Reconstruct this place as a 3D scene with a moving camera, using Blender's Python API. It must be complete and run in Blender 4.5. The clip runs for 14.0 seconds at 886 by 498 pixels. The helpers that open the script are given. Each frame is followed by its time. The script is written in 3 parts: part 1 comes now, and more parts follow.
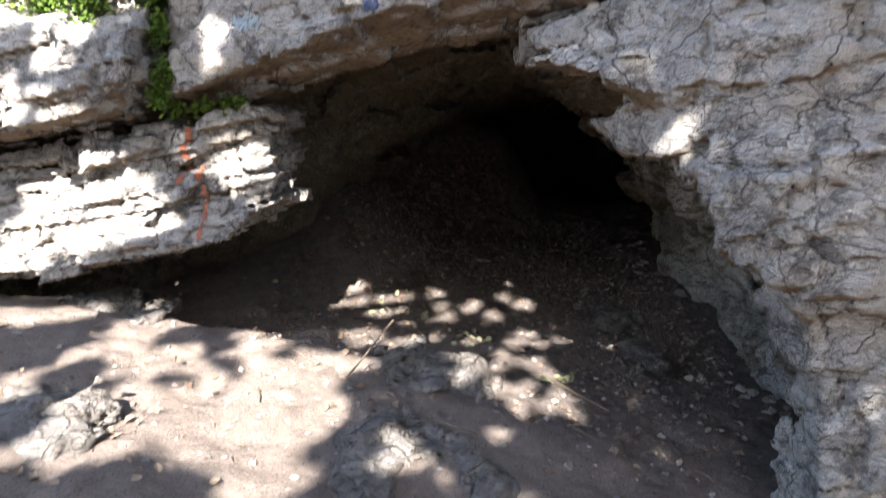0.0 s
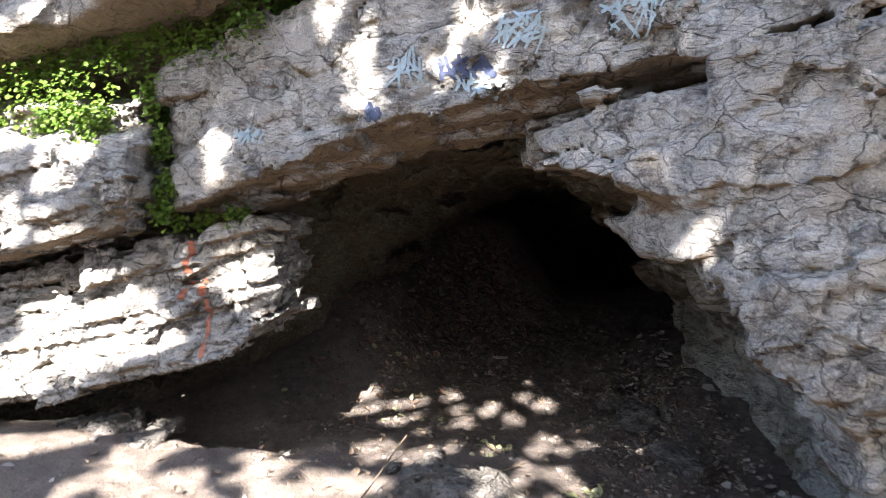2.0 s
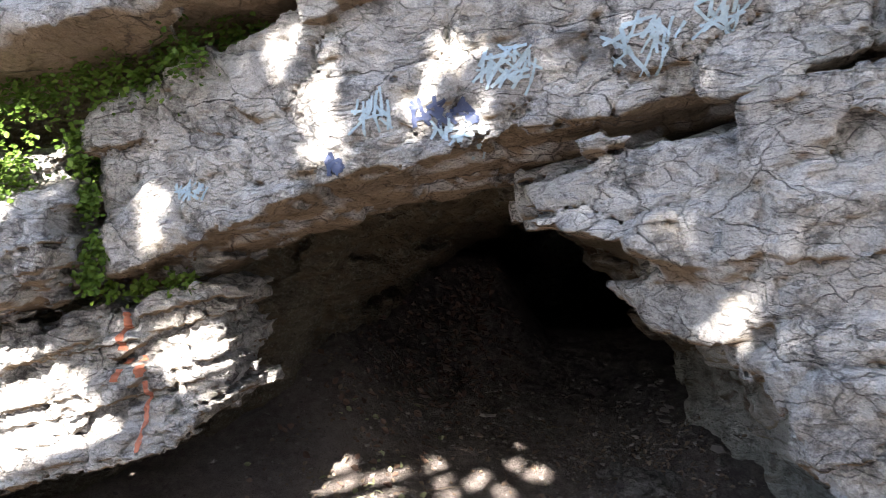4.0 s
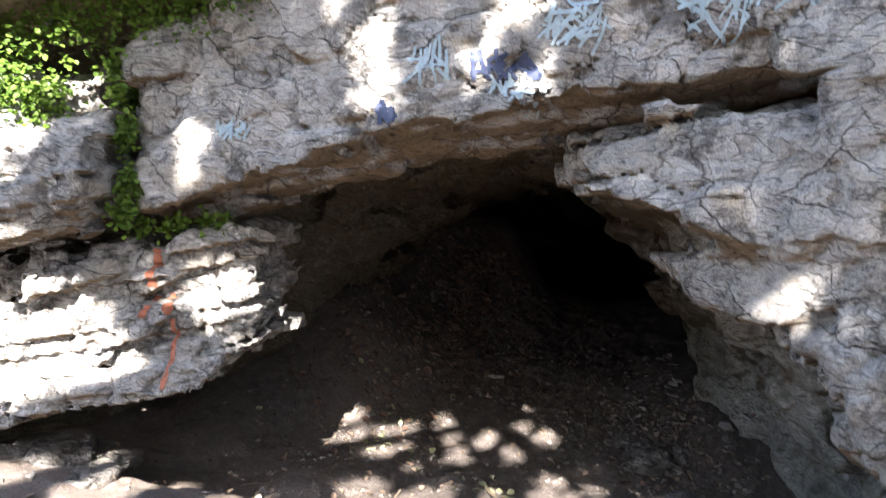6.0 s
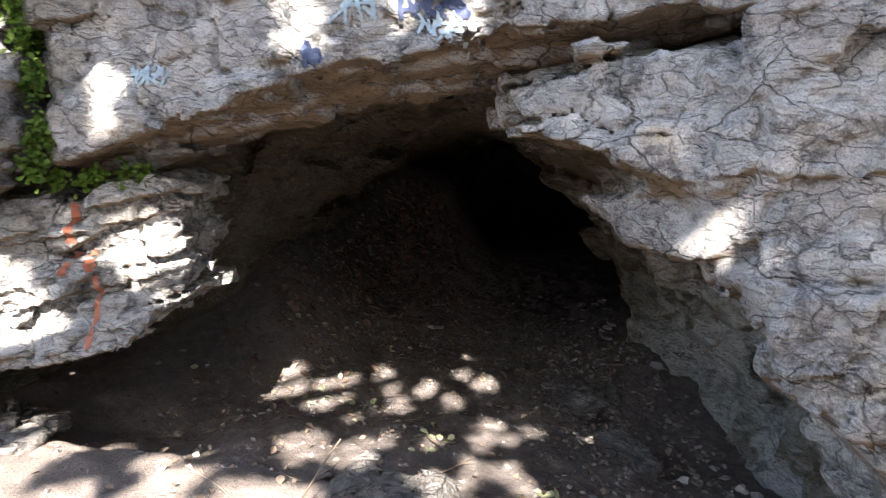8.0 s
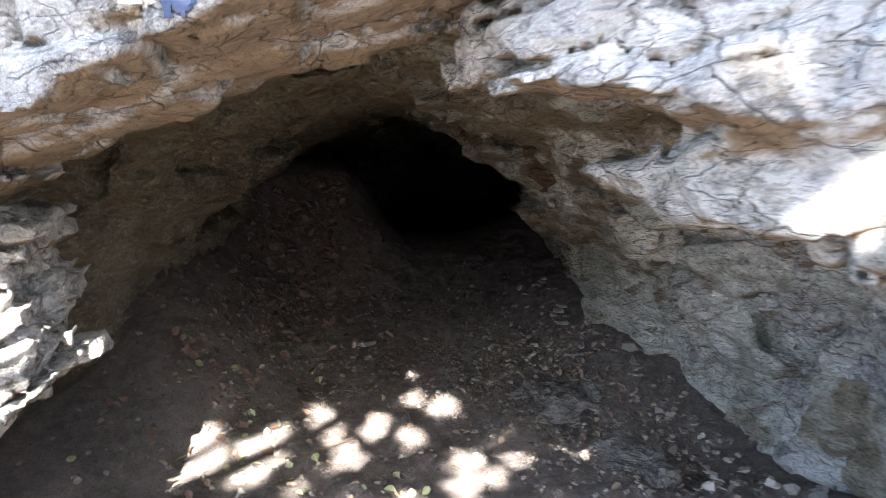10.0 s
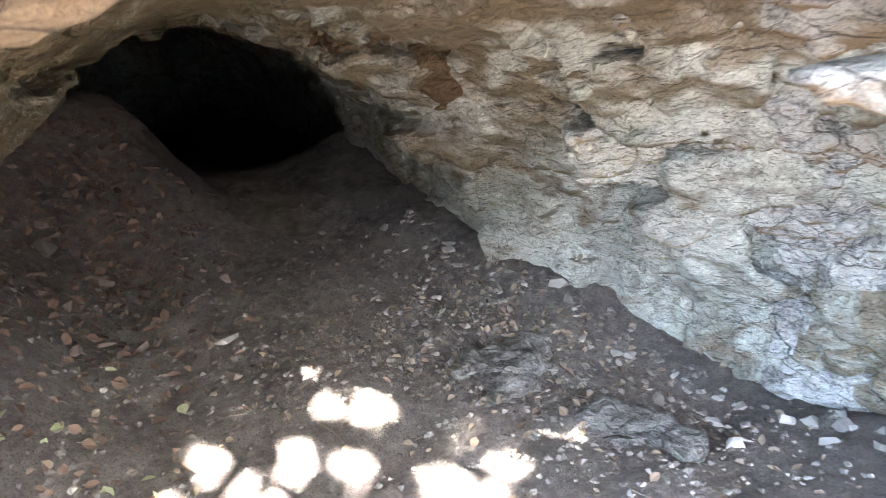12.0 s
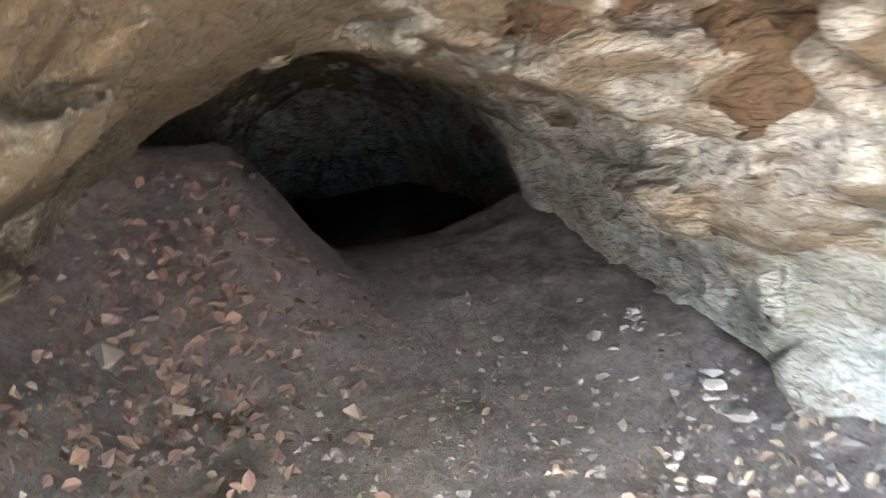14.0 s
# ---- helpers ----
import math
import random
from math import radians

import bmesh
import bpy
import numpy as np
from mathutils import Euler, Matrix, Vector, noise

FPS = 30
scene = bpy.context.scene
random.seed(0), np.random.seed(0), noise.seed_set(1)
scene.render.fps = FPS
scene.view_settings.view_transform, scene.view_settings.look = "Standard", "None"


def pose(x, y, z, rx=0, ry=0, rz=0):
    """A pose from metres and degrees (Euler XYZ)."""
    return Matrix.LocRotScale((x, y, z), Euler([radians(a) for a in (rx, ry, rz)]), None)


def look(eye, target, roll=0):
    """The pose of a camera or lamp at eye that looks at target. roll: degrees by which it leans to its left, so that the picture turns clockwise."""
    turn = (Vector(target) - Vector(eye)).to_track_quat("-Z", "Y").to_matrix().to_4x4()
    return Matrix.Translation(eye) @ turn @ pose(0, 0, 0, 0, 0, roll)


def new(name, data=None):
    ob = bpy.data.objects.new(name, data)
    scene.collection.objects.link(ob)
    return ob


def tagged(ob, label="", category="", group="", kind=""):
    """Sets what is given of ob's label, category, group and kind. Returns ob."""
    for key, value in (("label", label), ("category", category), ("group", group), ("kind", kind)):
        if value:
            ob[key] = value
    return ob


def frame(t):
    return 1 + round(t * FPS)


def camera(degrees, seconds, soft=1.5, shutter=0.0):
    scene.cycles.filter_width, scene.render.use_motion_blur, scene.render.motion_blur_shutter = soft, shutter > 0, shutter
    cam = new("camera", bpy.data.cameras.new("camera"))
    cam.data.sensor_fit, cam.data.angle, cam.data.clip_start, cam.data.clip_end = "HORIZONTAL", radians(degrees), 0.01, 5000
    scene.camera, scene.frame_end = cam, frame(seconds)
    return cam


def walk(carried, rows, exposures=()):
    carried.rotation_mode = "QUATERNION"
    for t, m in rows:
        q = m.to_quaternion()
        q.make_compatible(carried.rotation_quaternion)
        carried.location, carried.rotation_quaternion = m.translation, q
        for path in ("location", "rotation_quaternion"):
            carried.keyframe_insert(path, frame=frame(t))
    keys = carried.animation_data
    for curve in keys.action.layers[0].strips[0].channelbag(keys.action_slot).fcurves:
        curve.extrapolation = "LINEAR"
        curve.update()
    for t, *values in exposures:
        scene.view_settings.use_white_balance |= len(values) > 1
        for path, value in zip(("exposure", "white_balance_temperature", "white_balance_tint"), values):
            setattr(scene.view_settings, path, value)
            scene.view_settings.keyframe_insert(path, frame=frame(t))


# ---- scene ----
cam = camera(63.3, 14.0, 1.0, 0.5)
PATH = [
    (0, (0.306, 0.158, 1.382), (0.177, 2.128, 1.063), 3.5),
    (0.5, (0.33, 0.138, 1.423), (0.201, 2.126, 1.254), 2.9),
    (1, (0.304, 0.13, 1.436), (0.166, 2.122, 1.318), 2.3),
    (1.5, (0.286, 0.164, 1.449), (0.158, 2.158, 1.359), 2.5),
    (2, (0.309, 0.335, 1.494), (0.126, 2.325, 1.401), 1.3),
    (2.5, (0.412, 0.61, 1.598), (0.255, 2.603, 1.536), -0.2),
    (2.7, (0.447, 0.695, 1.622), (0.302, 2.69, 1.581), -0.3),
    (5, (0.116, 0.87, 1.674), (-0.024, 2.865, 1.652), 2.2),
    (5.5, (0.085, 0.875, 1.681), (-0.066, 2.868, 1.626), 5.1),
    (6, (0.099, 0.895, 1.648), (-0.026, 2.887, 1.513), 4.5),
    (6.5, (0.107, 0.893, 1.608), (0.049, 2.883, 1.412), 4.2),
    (7, (0.098, 0.881, 1.613), (0.044, 2.873, 1.445), 4.1),
    (7.5, (0.104, 0.879, 1.615), (0.048, 2.87, 1.438), 3.3),
    (8, (0.125, 0.924, 1.605), (0.176, 2.908, 1.362), 3.5),
    (10.3, (-0.178, 2.08, 1.6), (0.2, 4.02, 1.29), -4.2),
    (10.5, (-0.244, 2.243, 1.644), (0.109, 4.185, 1.317), -4.5),
    (11, (-0.382, 2.664, 1.769), (-0.08, 4.61, 1.419), -5.9),
    (11.5, (-0.458, 2.982, 1.776), (0.295, 4.787, 1.354), -6.2),
    (12, (-0.485, 3.172, 1.681), (0.474, 4.816, 1.068), -8.3),
    (12.5, (-0.348, 3.532, 1.644), (0.454, 5.285, 1.112), -9.7),
    (13, (-0.213, 3.872, 1.397), (0.587, 5.665, 1.012), -10.9),
    (13.6, (-0.041, 4.531, 1.493), (0.686, 6.353, 1.106), -14.6),
    (14, (0.064, 4.801, 1.44), (0.69, 6.663, 1.065), -9.9),
]
EXPOSURE = [(0, 2.95, 6900, 14), (2.7, 3.2, 6900, 14), (5, 3.3, 6900, 14), (6.5, 3.2, 6900, 14), (8.2, 3.25, 6900, 14), (10.3, 4.8, 6700, 11), (11, 5.05, 6700, 10), (11.5, 5.8, 6800, 10), (12, 6.5, 6800, 10), (13, 7.3, 6800, 10), (14, 8.3, 6800, 10)]
walk(cam, [(t, look(eye, target, roll)) for t, eye, target, roll in PATH], EXPOSURE)

# ---- light ----
SUN_TO = Vector((-0.09, -1.0, 0.67)).normalized()     # from the cave mouth towards the sun
world = bpy.data.worlds.new("sky")
scene.world = world
world.use_nodes = True
wn = world.node_tree.nodes
sky = wn.new("ShaderNodeTexSky")
sky.sky_type, sky.sun_disc = "NISHITA", False
sky.sun_elevation = math.asin(SUN_TO.z)
sky.sun_rotation = math.atan2(SUN_TO.x, SUN_TO.y)
world.node_tree.links.new(sky.outputs[0], wn["Background"].inputs[0])
wn["Background"].inputs[1].default_value = 0.08
sun = new("sun", bpy.data.lights.new("sun", "SUN"))
sun.data.energy, sun.data.angle, sun.data.color = 5.0, radians(0.53), (1.0, 0.95, 0.88)
sun.matrix_world = look(SUN_TO * 30, (0, 0, 0))


# ---- materials ----
def shader(name):
    m = bpy.data.materials.new(name)
    m.use_nodes = True
    return m, m.node_tree.nodes, m.node_tree.links, m.node_tree.nodes["Principled BSDF"]


def ramp(n, l, src, stops):
    r = n.new("ShaderNodeValToRGB")
    e = r.color_ramp.elements
    while len(e) < len(stops):
        e.new(0.5)
    for el, (p, c) in zip(e, stops):
        el.position, el.color = p, (*c, 1) if len(c) == 3 else c
    l.new(src, r.inputs[0])
    return r.outputs[0]


def grey(v):
    return (v, v, v)


def noise_tex(n, l, vec, scale, detail=6, rough=0.6, dist=0.0):
    t = n.new("ShaderNodeTexNoise")
    t.inputs["Scale"].default_value, t.inputs["Detail"].default_value = scale, detail
    t.inputs["Roughness"].default_value, t.inputs["Distortion"].default_value = rough, dist
    l.new(vec, t.inputs["Vector"])
    return t.outputs["Fac"]


def blend(n, l, fac, a, b, mode="MIX"):
    m = n.new("ShaderNodeMix")
    m.data_type, m.blend_type = "RGBA", mode
    for i, v in ((0, fac), (6, a), (7, b)):
        if hasattr(v, "is_output"):
            l.new(v, m.inputs[i])
        else:
            m.inputs[i].default_value = v if i == 0 else (*v, 1)
    return m.outputs[2]


def times(n, l, a, b, op="MULTIPLY"):
    m = n.new("ShaderNodeMath")
    m.operation = op
    for i, v in enumerate((a, b)):
        if hasattr(v, "is_output"):
            l.new(v, m.inputs[i])
        else:
            m.inputs[i].default_value = v
    return m.outputs[0]


def bump(n, l, bsdf, layers):
    last = None
    for height, strength, dist in layers:
        b = n.new("ShaderNodeBump")
        b.inputs["Strength"].default_value, b.inputs["Distance"].default_value = strength, dist
        l.new(height, b.inputs["Height"])
        if last is not None:
            l.new(last, b.inputs["Normal"])
        last = b.outputs[0]
    l.new(last, bsdf.inputs["Normal"])


def cracks(n, l, vec, scale, width):
    """Thin branching joints: 1 on the joint, 0 off it."""
    v = n.new("ShaderNodeTexVoronoi")
    v.feature = "DISTANCE_TO_EDGE"
    v.inputs["Scale"].default_value = scale
    l.new(vec, v.inputs["Vector"])
    return ramp(n, l, v.outputs["Distance"], [(0.0, grey(1)), (width, grey(0))])


def facets(n, l, vec, scale):
    """Flat chips of broken rock, each at a height of its own."""
    v = n.new("ShaderNodeTexVoronoi")
    v.inputs["Scale"].default_value = scale
    l.new(vec, v.inputs["Vector"])
    s = n.new("ShaderNodeSeparateColor")
    l.new(v.outputs["Color"], s.inputs[0])
    return times(n, l, s.outputs[0], times(n, l, v.outputs["Distance"], 0.8), "ADD")


def warped(n, l, vec, scale, amount):
    t = n.new("ShaderNodeTexNoise")
    t.inputs["Scale"].default_value, t.inputs["Detail"].default_value = scale, 4
    l.new(vec, t.inputs["Vector"])
    m = n.new("ShaderNodeMix")
    m.data_type, m.blend_type = "RGBA", "LINEAR_LIGHT"
    m.inputs[0].default_value = amount
    l.new(vec, m.inputs[6])
    l.new(t.outputs["Color"], m.inputs[7])
    return m.outputs[2]


def rock_material(name, pale, mid, dark, ochre, under, lichen=0.5, rough=0.9, stain=0.4, patch=1.1, veins=1.0, west=None):
    """Bedded limestone: pale and mid grey, dark lichen, hairline joints, ochre stains and undersides; CAVE_ROCK's under
    and west also darken for shade.
    """
    m, n, l, b = shader(name)
    g = n.new("ShaderNodeNewGeometry")
    pos = g.outputs["Position"]
    bed = n.new("ShaderNodeMapping")
    bed.inputs["Rotation"].default_value = (0, radians(14), 0)
    bed.inputs["Scale"].default_value = (1, 1, 1.9)
    l.new(pos, bed.inputs["Vector"])
    turned = warped(n, l, warped(n, l, bed.outputs[0], 1.7, 0.12), 9.0, 0.045)
    big = noise_tex(n, l, pos, patch * 2, 6, 0.62, 0.5)
    strata = noise_tex(n, l, bed.outputs[0], patch * 2.6, 7, 0.68, 0.8)
    fine = noise_tex(n, l, pos, 38, 8, 0.7)
    grain = noise_tex(n, l, pos, 150, 5, 0.75)
    some = noise_tex(n, l, pos, 3.4, 3, 0.6, 0.6)
    joint = times(n, l, cracks(n, l, turned, 2.3, 0.014), ramp(n, l, some, [(0.44, grey(0)), (0.52, grey(1))]))
    hair = times(n, l, cracks(n, l, turned, 7.5, 0.026), ramp(n, l, some, [(0.46, grey(1)), (0.56, grey(0))]))
    chip = facets(n, l, turned, 9.0)
    chip2 = facets(n, l, turned, 26.0)
    c = blend(n, l, ramp(n, l, big, [(0.38, grey(0)), (0.62, grey(1))]), mid, pale)
    c = blend(n, l, times(n, l, ramp(n, l, strata, [(0.5, grey(0)), (0.6, grey(1))]), stain), c, ochre)
    # brown rock on the left, its shade mixed into the colour
    if west:
        at = n.new("ShaderNodeSeparateXYZ")
        l.new(pos, at.inputs[0])
        side = times(n, l, times(n, l, at.outputs[0], -0.55), times(n, l, big, 1.6), "ADD")
        c = blend(n, l, times(n, l, ramp(n, l, side, [(0.15, grey(0)), (0.55, grey(1))]), 0.85), c, west)
    c = blend(n, l, 0.5, c, ramp(n, l, chip, [(0.1, grey(0.5)), (1.0, grey(1.0))]), "MULTIPLY")
    c = blend(n, l, ramp(n, l, fine, [(0.34, grey(0.7)), (0.5, grey(0)), ]), c, mid)
    spots = times(n, l, ramp(n, l, noise_tex(n, l, pos, 5.5, 10, 0.8, 0.3), [(0.5, grey(0)), (0.6, grey(1))]), lichen)
    c = blend(n, l, spots, c, dark)
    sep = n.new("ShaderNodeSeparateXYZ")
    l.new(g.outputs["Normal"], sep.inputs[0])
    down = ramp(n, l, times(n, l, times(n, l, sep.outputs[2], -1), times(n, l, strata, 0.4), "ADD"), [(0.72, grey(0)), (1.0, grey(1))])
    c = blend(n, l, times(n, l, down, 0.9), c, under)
    c = blend(n, l, times(n, l, joint, 0.8 * veins), c, (0.035, 0.03, 0.026))
    c = blend(n, l, times(n, l, hair, 0.4 * veins), c, (0.06, 0.052, 0.045))
    c = blend(n, l, 0.6, c, ramp(n, l, grain, [(0.34, grey(0.3)), (0.6, grey(1))]), "MULTIPLY")
    l.new(c, b.inputs["Base Color"])
    b.inputs["Roughness"].default_value = rough
    b.inputs["Specular IOR Level"].default_value = 0.25
    groove = times(n, l, times(n, l, joint, 1.0), hair, "ADD")
    dip = times(n, l, groove, -veins)
    bump(n, l, b, [(chip, 1.0, 0.05), (chip2, 1.0, 0.02), (dip, 1.0, 0.022), (fine, 0.9, 0.018), (grain, 0.6, 0.005)])
    return m


def soil_material():
    m, n, l, b = shader("cave_soil")
    pos = n.new("ShaderNodeNewGeometry").outputs["Position"]
    big = noise_tex(n, l, pos, 1.7, 5, 0.6, 0.5)
    mid = noise_tex(n, l, pos, 14, 7, 0.7)
    fine = noise_tex(n, l, pos, 95, 6, 0.75)
    c = blend(n, l, ramp(n, l, big, [(0.35, grey(0)), (0.65, grey(1))]), (0.095, 0.082, 0.077), (0.19, 0.167, 0.157))
    c = blend(n, l, ramp(n, l, mid, [(0.42, grey(0)), (0.7, grey(0.8))]), c, (0.26, 0.232, 0.22))
    # soil gets paler outside the mouth and towards the left
    at = n.new("ShaderNodeSeparateXYZ")
    l.new(pos, at.inputs[0])
    outer_pale = ramp(n, l, times(n, l, times(n, l, times(n, l, at.outputs[1], -0.4), 2.1, "ADD"), times(n, l, times(n, l, big, 0.6), times(n, l, at.outputs[0], -0.3), "ADD"), "ADD"), [(0.55, grey(0)), (1.0, grey(1))])
    c = blend(n, l, times(n, l, outer_pale, 0.7), c, blend(n, l, mid, (0.2, 0.165, 0.145), (0.42, 0.365, 0.33)))
    c = blend(n, l, ramp(n, l, fine, [(0.3, grey(0.8)), (0.5, grey(0))]), c, (0.025, 0.021, 0.019))
    c = blend(n, l, ramp(n, l, fine, [(0.66, grey(0)), (0.74, grey(0.8))]), c, (0.28, 0.26, 0.24))
    l.new(c, b.inputs["Base Color"])
    b.inputs["Roughness"].default_value = 0.95
    b.inputs["Specular IOR Level"].default_value = 0.2
    bump(n, l, b, [(mid, 0.8, 0.04), (fine, 1.0, 0.02)])
    return m


def varied_material(name, a, b2, rough=0.8, scale=20.0, through_light=0.0, relief=0.004):
    """Small things: colour runs between a and b2 from piece to piece and by noise."""
    m, n, l, b = shader(name)
    g = n.new("ShaderNodeNewGeometry")
    o = n.new("ShaderNodeObjectInfo")
    r = times(n, l, times(n, l, g.outputs["Random Per Island"], 0.6), times(n, l, o.outputs["Random"], 0.4), "ADD")
    f = noise_tex(n, l, g.outputs["Position"], scale, 5, 0.65)
    c = blend(n, l, r, a, b2)
    c = blend(n, l, 0.5, c, ramp(n, l, f, [(0.25, grey(0.45)), (0.7, grey(1))]), "MULTIPLY")
    l.new(c, b.inputs["Base Color"])
    b.inputs["Roughness"].default_value = rough
    b.inputs["Specular IOR Level"].default_value = 0.3
    if through_light:
        b.inputs["Transmission Weight"].default_value = 0.0
        b.inputs["Subsurface Weight"].default_value = 0.0
        t = n.new("ShaderNodeBsdfTranslucent")
        l.new(c, t.inputs[0])
        mx = n.new("ShaderNodeMixShader")
        mx.inputs[0].default_value = through_light
        l.new(b.outputs[0], mx.inputs[1])
        l.new(t.outputs[0], mx.inputs[2])
        l.new(mx.outputs[0], n["Material Output"].inputs[0])
    bump(n, l, b, [(f, 0.5, relief)])
    return m


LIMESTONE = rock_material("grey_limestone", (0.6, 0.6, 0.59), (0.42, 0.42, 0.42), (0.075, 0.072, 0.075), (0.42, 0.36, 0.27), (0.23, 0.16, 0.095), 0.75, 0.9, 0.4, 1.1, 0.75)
# brown cave rock, with roof and left-side shade put into under and west
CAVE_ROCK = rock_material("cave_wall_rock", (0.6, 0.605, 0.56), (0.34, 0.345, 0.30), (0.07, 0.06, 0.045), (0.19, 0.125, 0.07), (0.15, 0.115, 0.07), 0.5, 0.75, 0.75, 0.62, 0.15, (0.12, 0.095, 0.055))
SOIL = soil_material()
STONE = varied_material("loose_stone", (0.08, 0.072, 0.068), (0.40, 0.375, 0.35), 0.9, 25)
LEAF_DRY = varied_material("dry_leaf", (0.09, 0.06, 0.045), (0.32, 0.26, 0.2), 0.8, 40)
LEAF_GREEN = varied_material("green_leaf", (0.06, 0.13, 0.02), (0.16, 0.26, 0.04), 0.55, 30, 0.35)
TWIG = varied_material("twig_bark", (0.10, 0.075, 0.055), (0.24, 0.20, 0.16), 0.9, 60)
BARK = varied_material("tree_bark", (0.10, 0.08, 0.06), (0.18, 0.15, 0.12), 0.95, 12, 0, 0.02)

# ---- rock shaping ----
RNG = np.random.default_rng(7)
LATTICE = RNG.random((48, 48, 48)).astype(np.float32)
JITTER = RNG.random((40, 40, 40, 3)).astype(np.float32)
CELL_OFF = RNG.random((40, 40, 40)).astype(np.float32)


def lattice_noise(p):
    i = np.floor(p).astype(np.int32)
    f = (p - i).astype(np.float32)
    f = f * f * (3 - 2 * f)
    i %= 48
    j = (i + 1) % 48
    fx, fy, fz = f[:, 0], f[:, 1], f[:, 2]

    def at(a, b, c):
        return LATTICE[a, b, c]
    x0, y0, z0, x1, y1, z1 = i[:, 0], i[:, 1], i[:, 2], j[:, 0], j[:, 1], j[:, 2]
    a = at(x0, y0, z0) * (1 - fx) + at(x1, y0, z0) * fx
    b = at(x0, y1, z0) * (1 - fx) + at(x1, y1, z0) * fx
    c = at(x0, y0, z1) * (1 - fx) + at(x1, y0, z1) * fx
    d = at(x0, y1, z1) * (1 - fx) + at(x1, y1, z1) * fx
    return (a * (1 - fy) + b * fy) * (1 - fz) + (c * (1 - fy) + d * fy) * fz - 0.5


def fbm(p, scale, octaves=4, gain=0.5):
    total, amp, q = 0, 1.0, p * scale + 11.3
    for _ in range(octaves):
        total = total + amp * lattice_noise(q)
        amp, q = amp * gain, q * 2.03 + 5.7
    return total


def fracture(p, size):
    """Broken blocks: the gap to the nearest joint and a random value for each block."""
    q = (p / np.array(size, np.float32)).astype(np.float32)
    base = np.floor(q).astype(np.int32)
    f1 = np.full(len(q), 9.0, np.float32)
    f2 = f1.copy()
    val = np.zeros(len(q), np.float32)
    for dx in (-1, 0, 1):
        for dy in (-1, 0, 1):
            for dz in (-1, 0, 1):
                c = base + np.array((dx, dy, dz), np.int32)
                k = c % 40
                o = JITTER[k[:, 0], k[:, 1], k[:, 2]]
                d = np.abs(c.astype(np.float32) + np.float32(0.1) + np.float32(0.8) * o - q)
                a, b, e = d[:, 0], d[:, 1], d[:, 2]
                d = np.float32(0.78) * np.maximum(np.maximum(a, b), e) + np.float32(0.22) * np.sqrt(a * a + b * b + e * e)
                near = d < f1
                f2 = np.where(near, f1, np.minimum(f2, d))
                val = np.where(near, CELL_OFF[k[:, 0], k[:, 1], k[:, 2]], val)
                f1 = np.where(near, d, f1)
    return f2 - f1, val


def bedded(p, dip=0.24):
    """Turns places into bedding coordinates: z counts across the beds, which rise to +x."""
    q = p.copy()
    q[:, 2] = p[:, 2] - dip * p[:, 0] - 0.06 * p[:, 1]
    return q


def polygon_distance(x, z, pts):
    """Signed distance to an outline in x and z, negative inside."""
    d = np.full(x.shape, 1e9, np.float32)
    inside = np.zeros(x.shape, bool)
    for (ax, az), (bx, bz) in zip(pts, pts[1:] + pts[:1]):
        ex, ez = bx - ax, bz - az
        wx, wz = x - ax, z - az
        t = np.clip((wx * ex + wz * ez) / (ex * ex + ez * ez), 0, 1)
        d = np.minimum(d, (wx - ex * t) ** 2 + (wz - ez * t) ** 2)
        cross = (az > z) != (bz > z)
        with np.errstate(divide="ignore", invalid="ignore"):
            inside ^= cross & (x < ex * (z - az) / (ez if ez else 1e-9) + ax)
    return np.where(inside, -1, 1) * np.sqrt(d)


def field(lo, hi, h, func, size, proud=0.05, joint=0.03, rough=0.03, layers=0.03, second=None, warp=0.06):
    """Samples func, breaks its surface into joints and beds, and returns the field with its grid."""
    axes = [np.arange(a, b + h, h, dtype=np.float32) for a, b in zip(lo, hi)]
    shape = tuple(len(a) for a in axes)
    X, Y, Z = np.meshgrid(*axes, indexing="ij")
    S = func(X, Y, Z).astype(np.float32)
    band = np.abs(S) < 0.13
    p = np.stack([X[band], Y[band], Z[band]], 1)
    w = p + warp * np.stack([fbm(p, 2.3, 2), fbm(p + 31, 2.3, 2), fbm(p + 67, 2.3, 2)], 1)
    q = bedded(w)
    gap, val = fracture(q, size)
    s = S[band] + proud * (val - 0.5) * 2 + joint * np.exp(-gap / 0.035)
    if second:
        gap2, val2 = fracture(q + 17.3, second[0])
        s = s + second[1] * (val2 - 0.5) * 2 + second[2] * np.exp(-gap2 / 0.06)
    layer = q[:, 2] / 0.13 + 0.7 * fbm(p, 0.8, 2)
    li = np.floor(layer).astype(np.int32)
    s = s + layers * (LATTICE[li % 48, 3, 5] - 0.5) * 2
    s = s + rough * fbm(p, 7, 4, 0.55) + rough * 0.9 * np.abs(fbm(p + 9, 3.1, 3))
    S[band] = s
    # closed at the edges of the grid
    for ax in range(3):
        for e in (0, -1):
            sl = [slice(None)] * 3
            sl[ax] = e
            S[tuple(sl)] = np.maximum(S[tuple(sl)], h * 0.5)
    return S, np.array(lo, np.float32), h


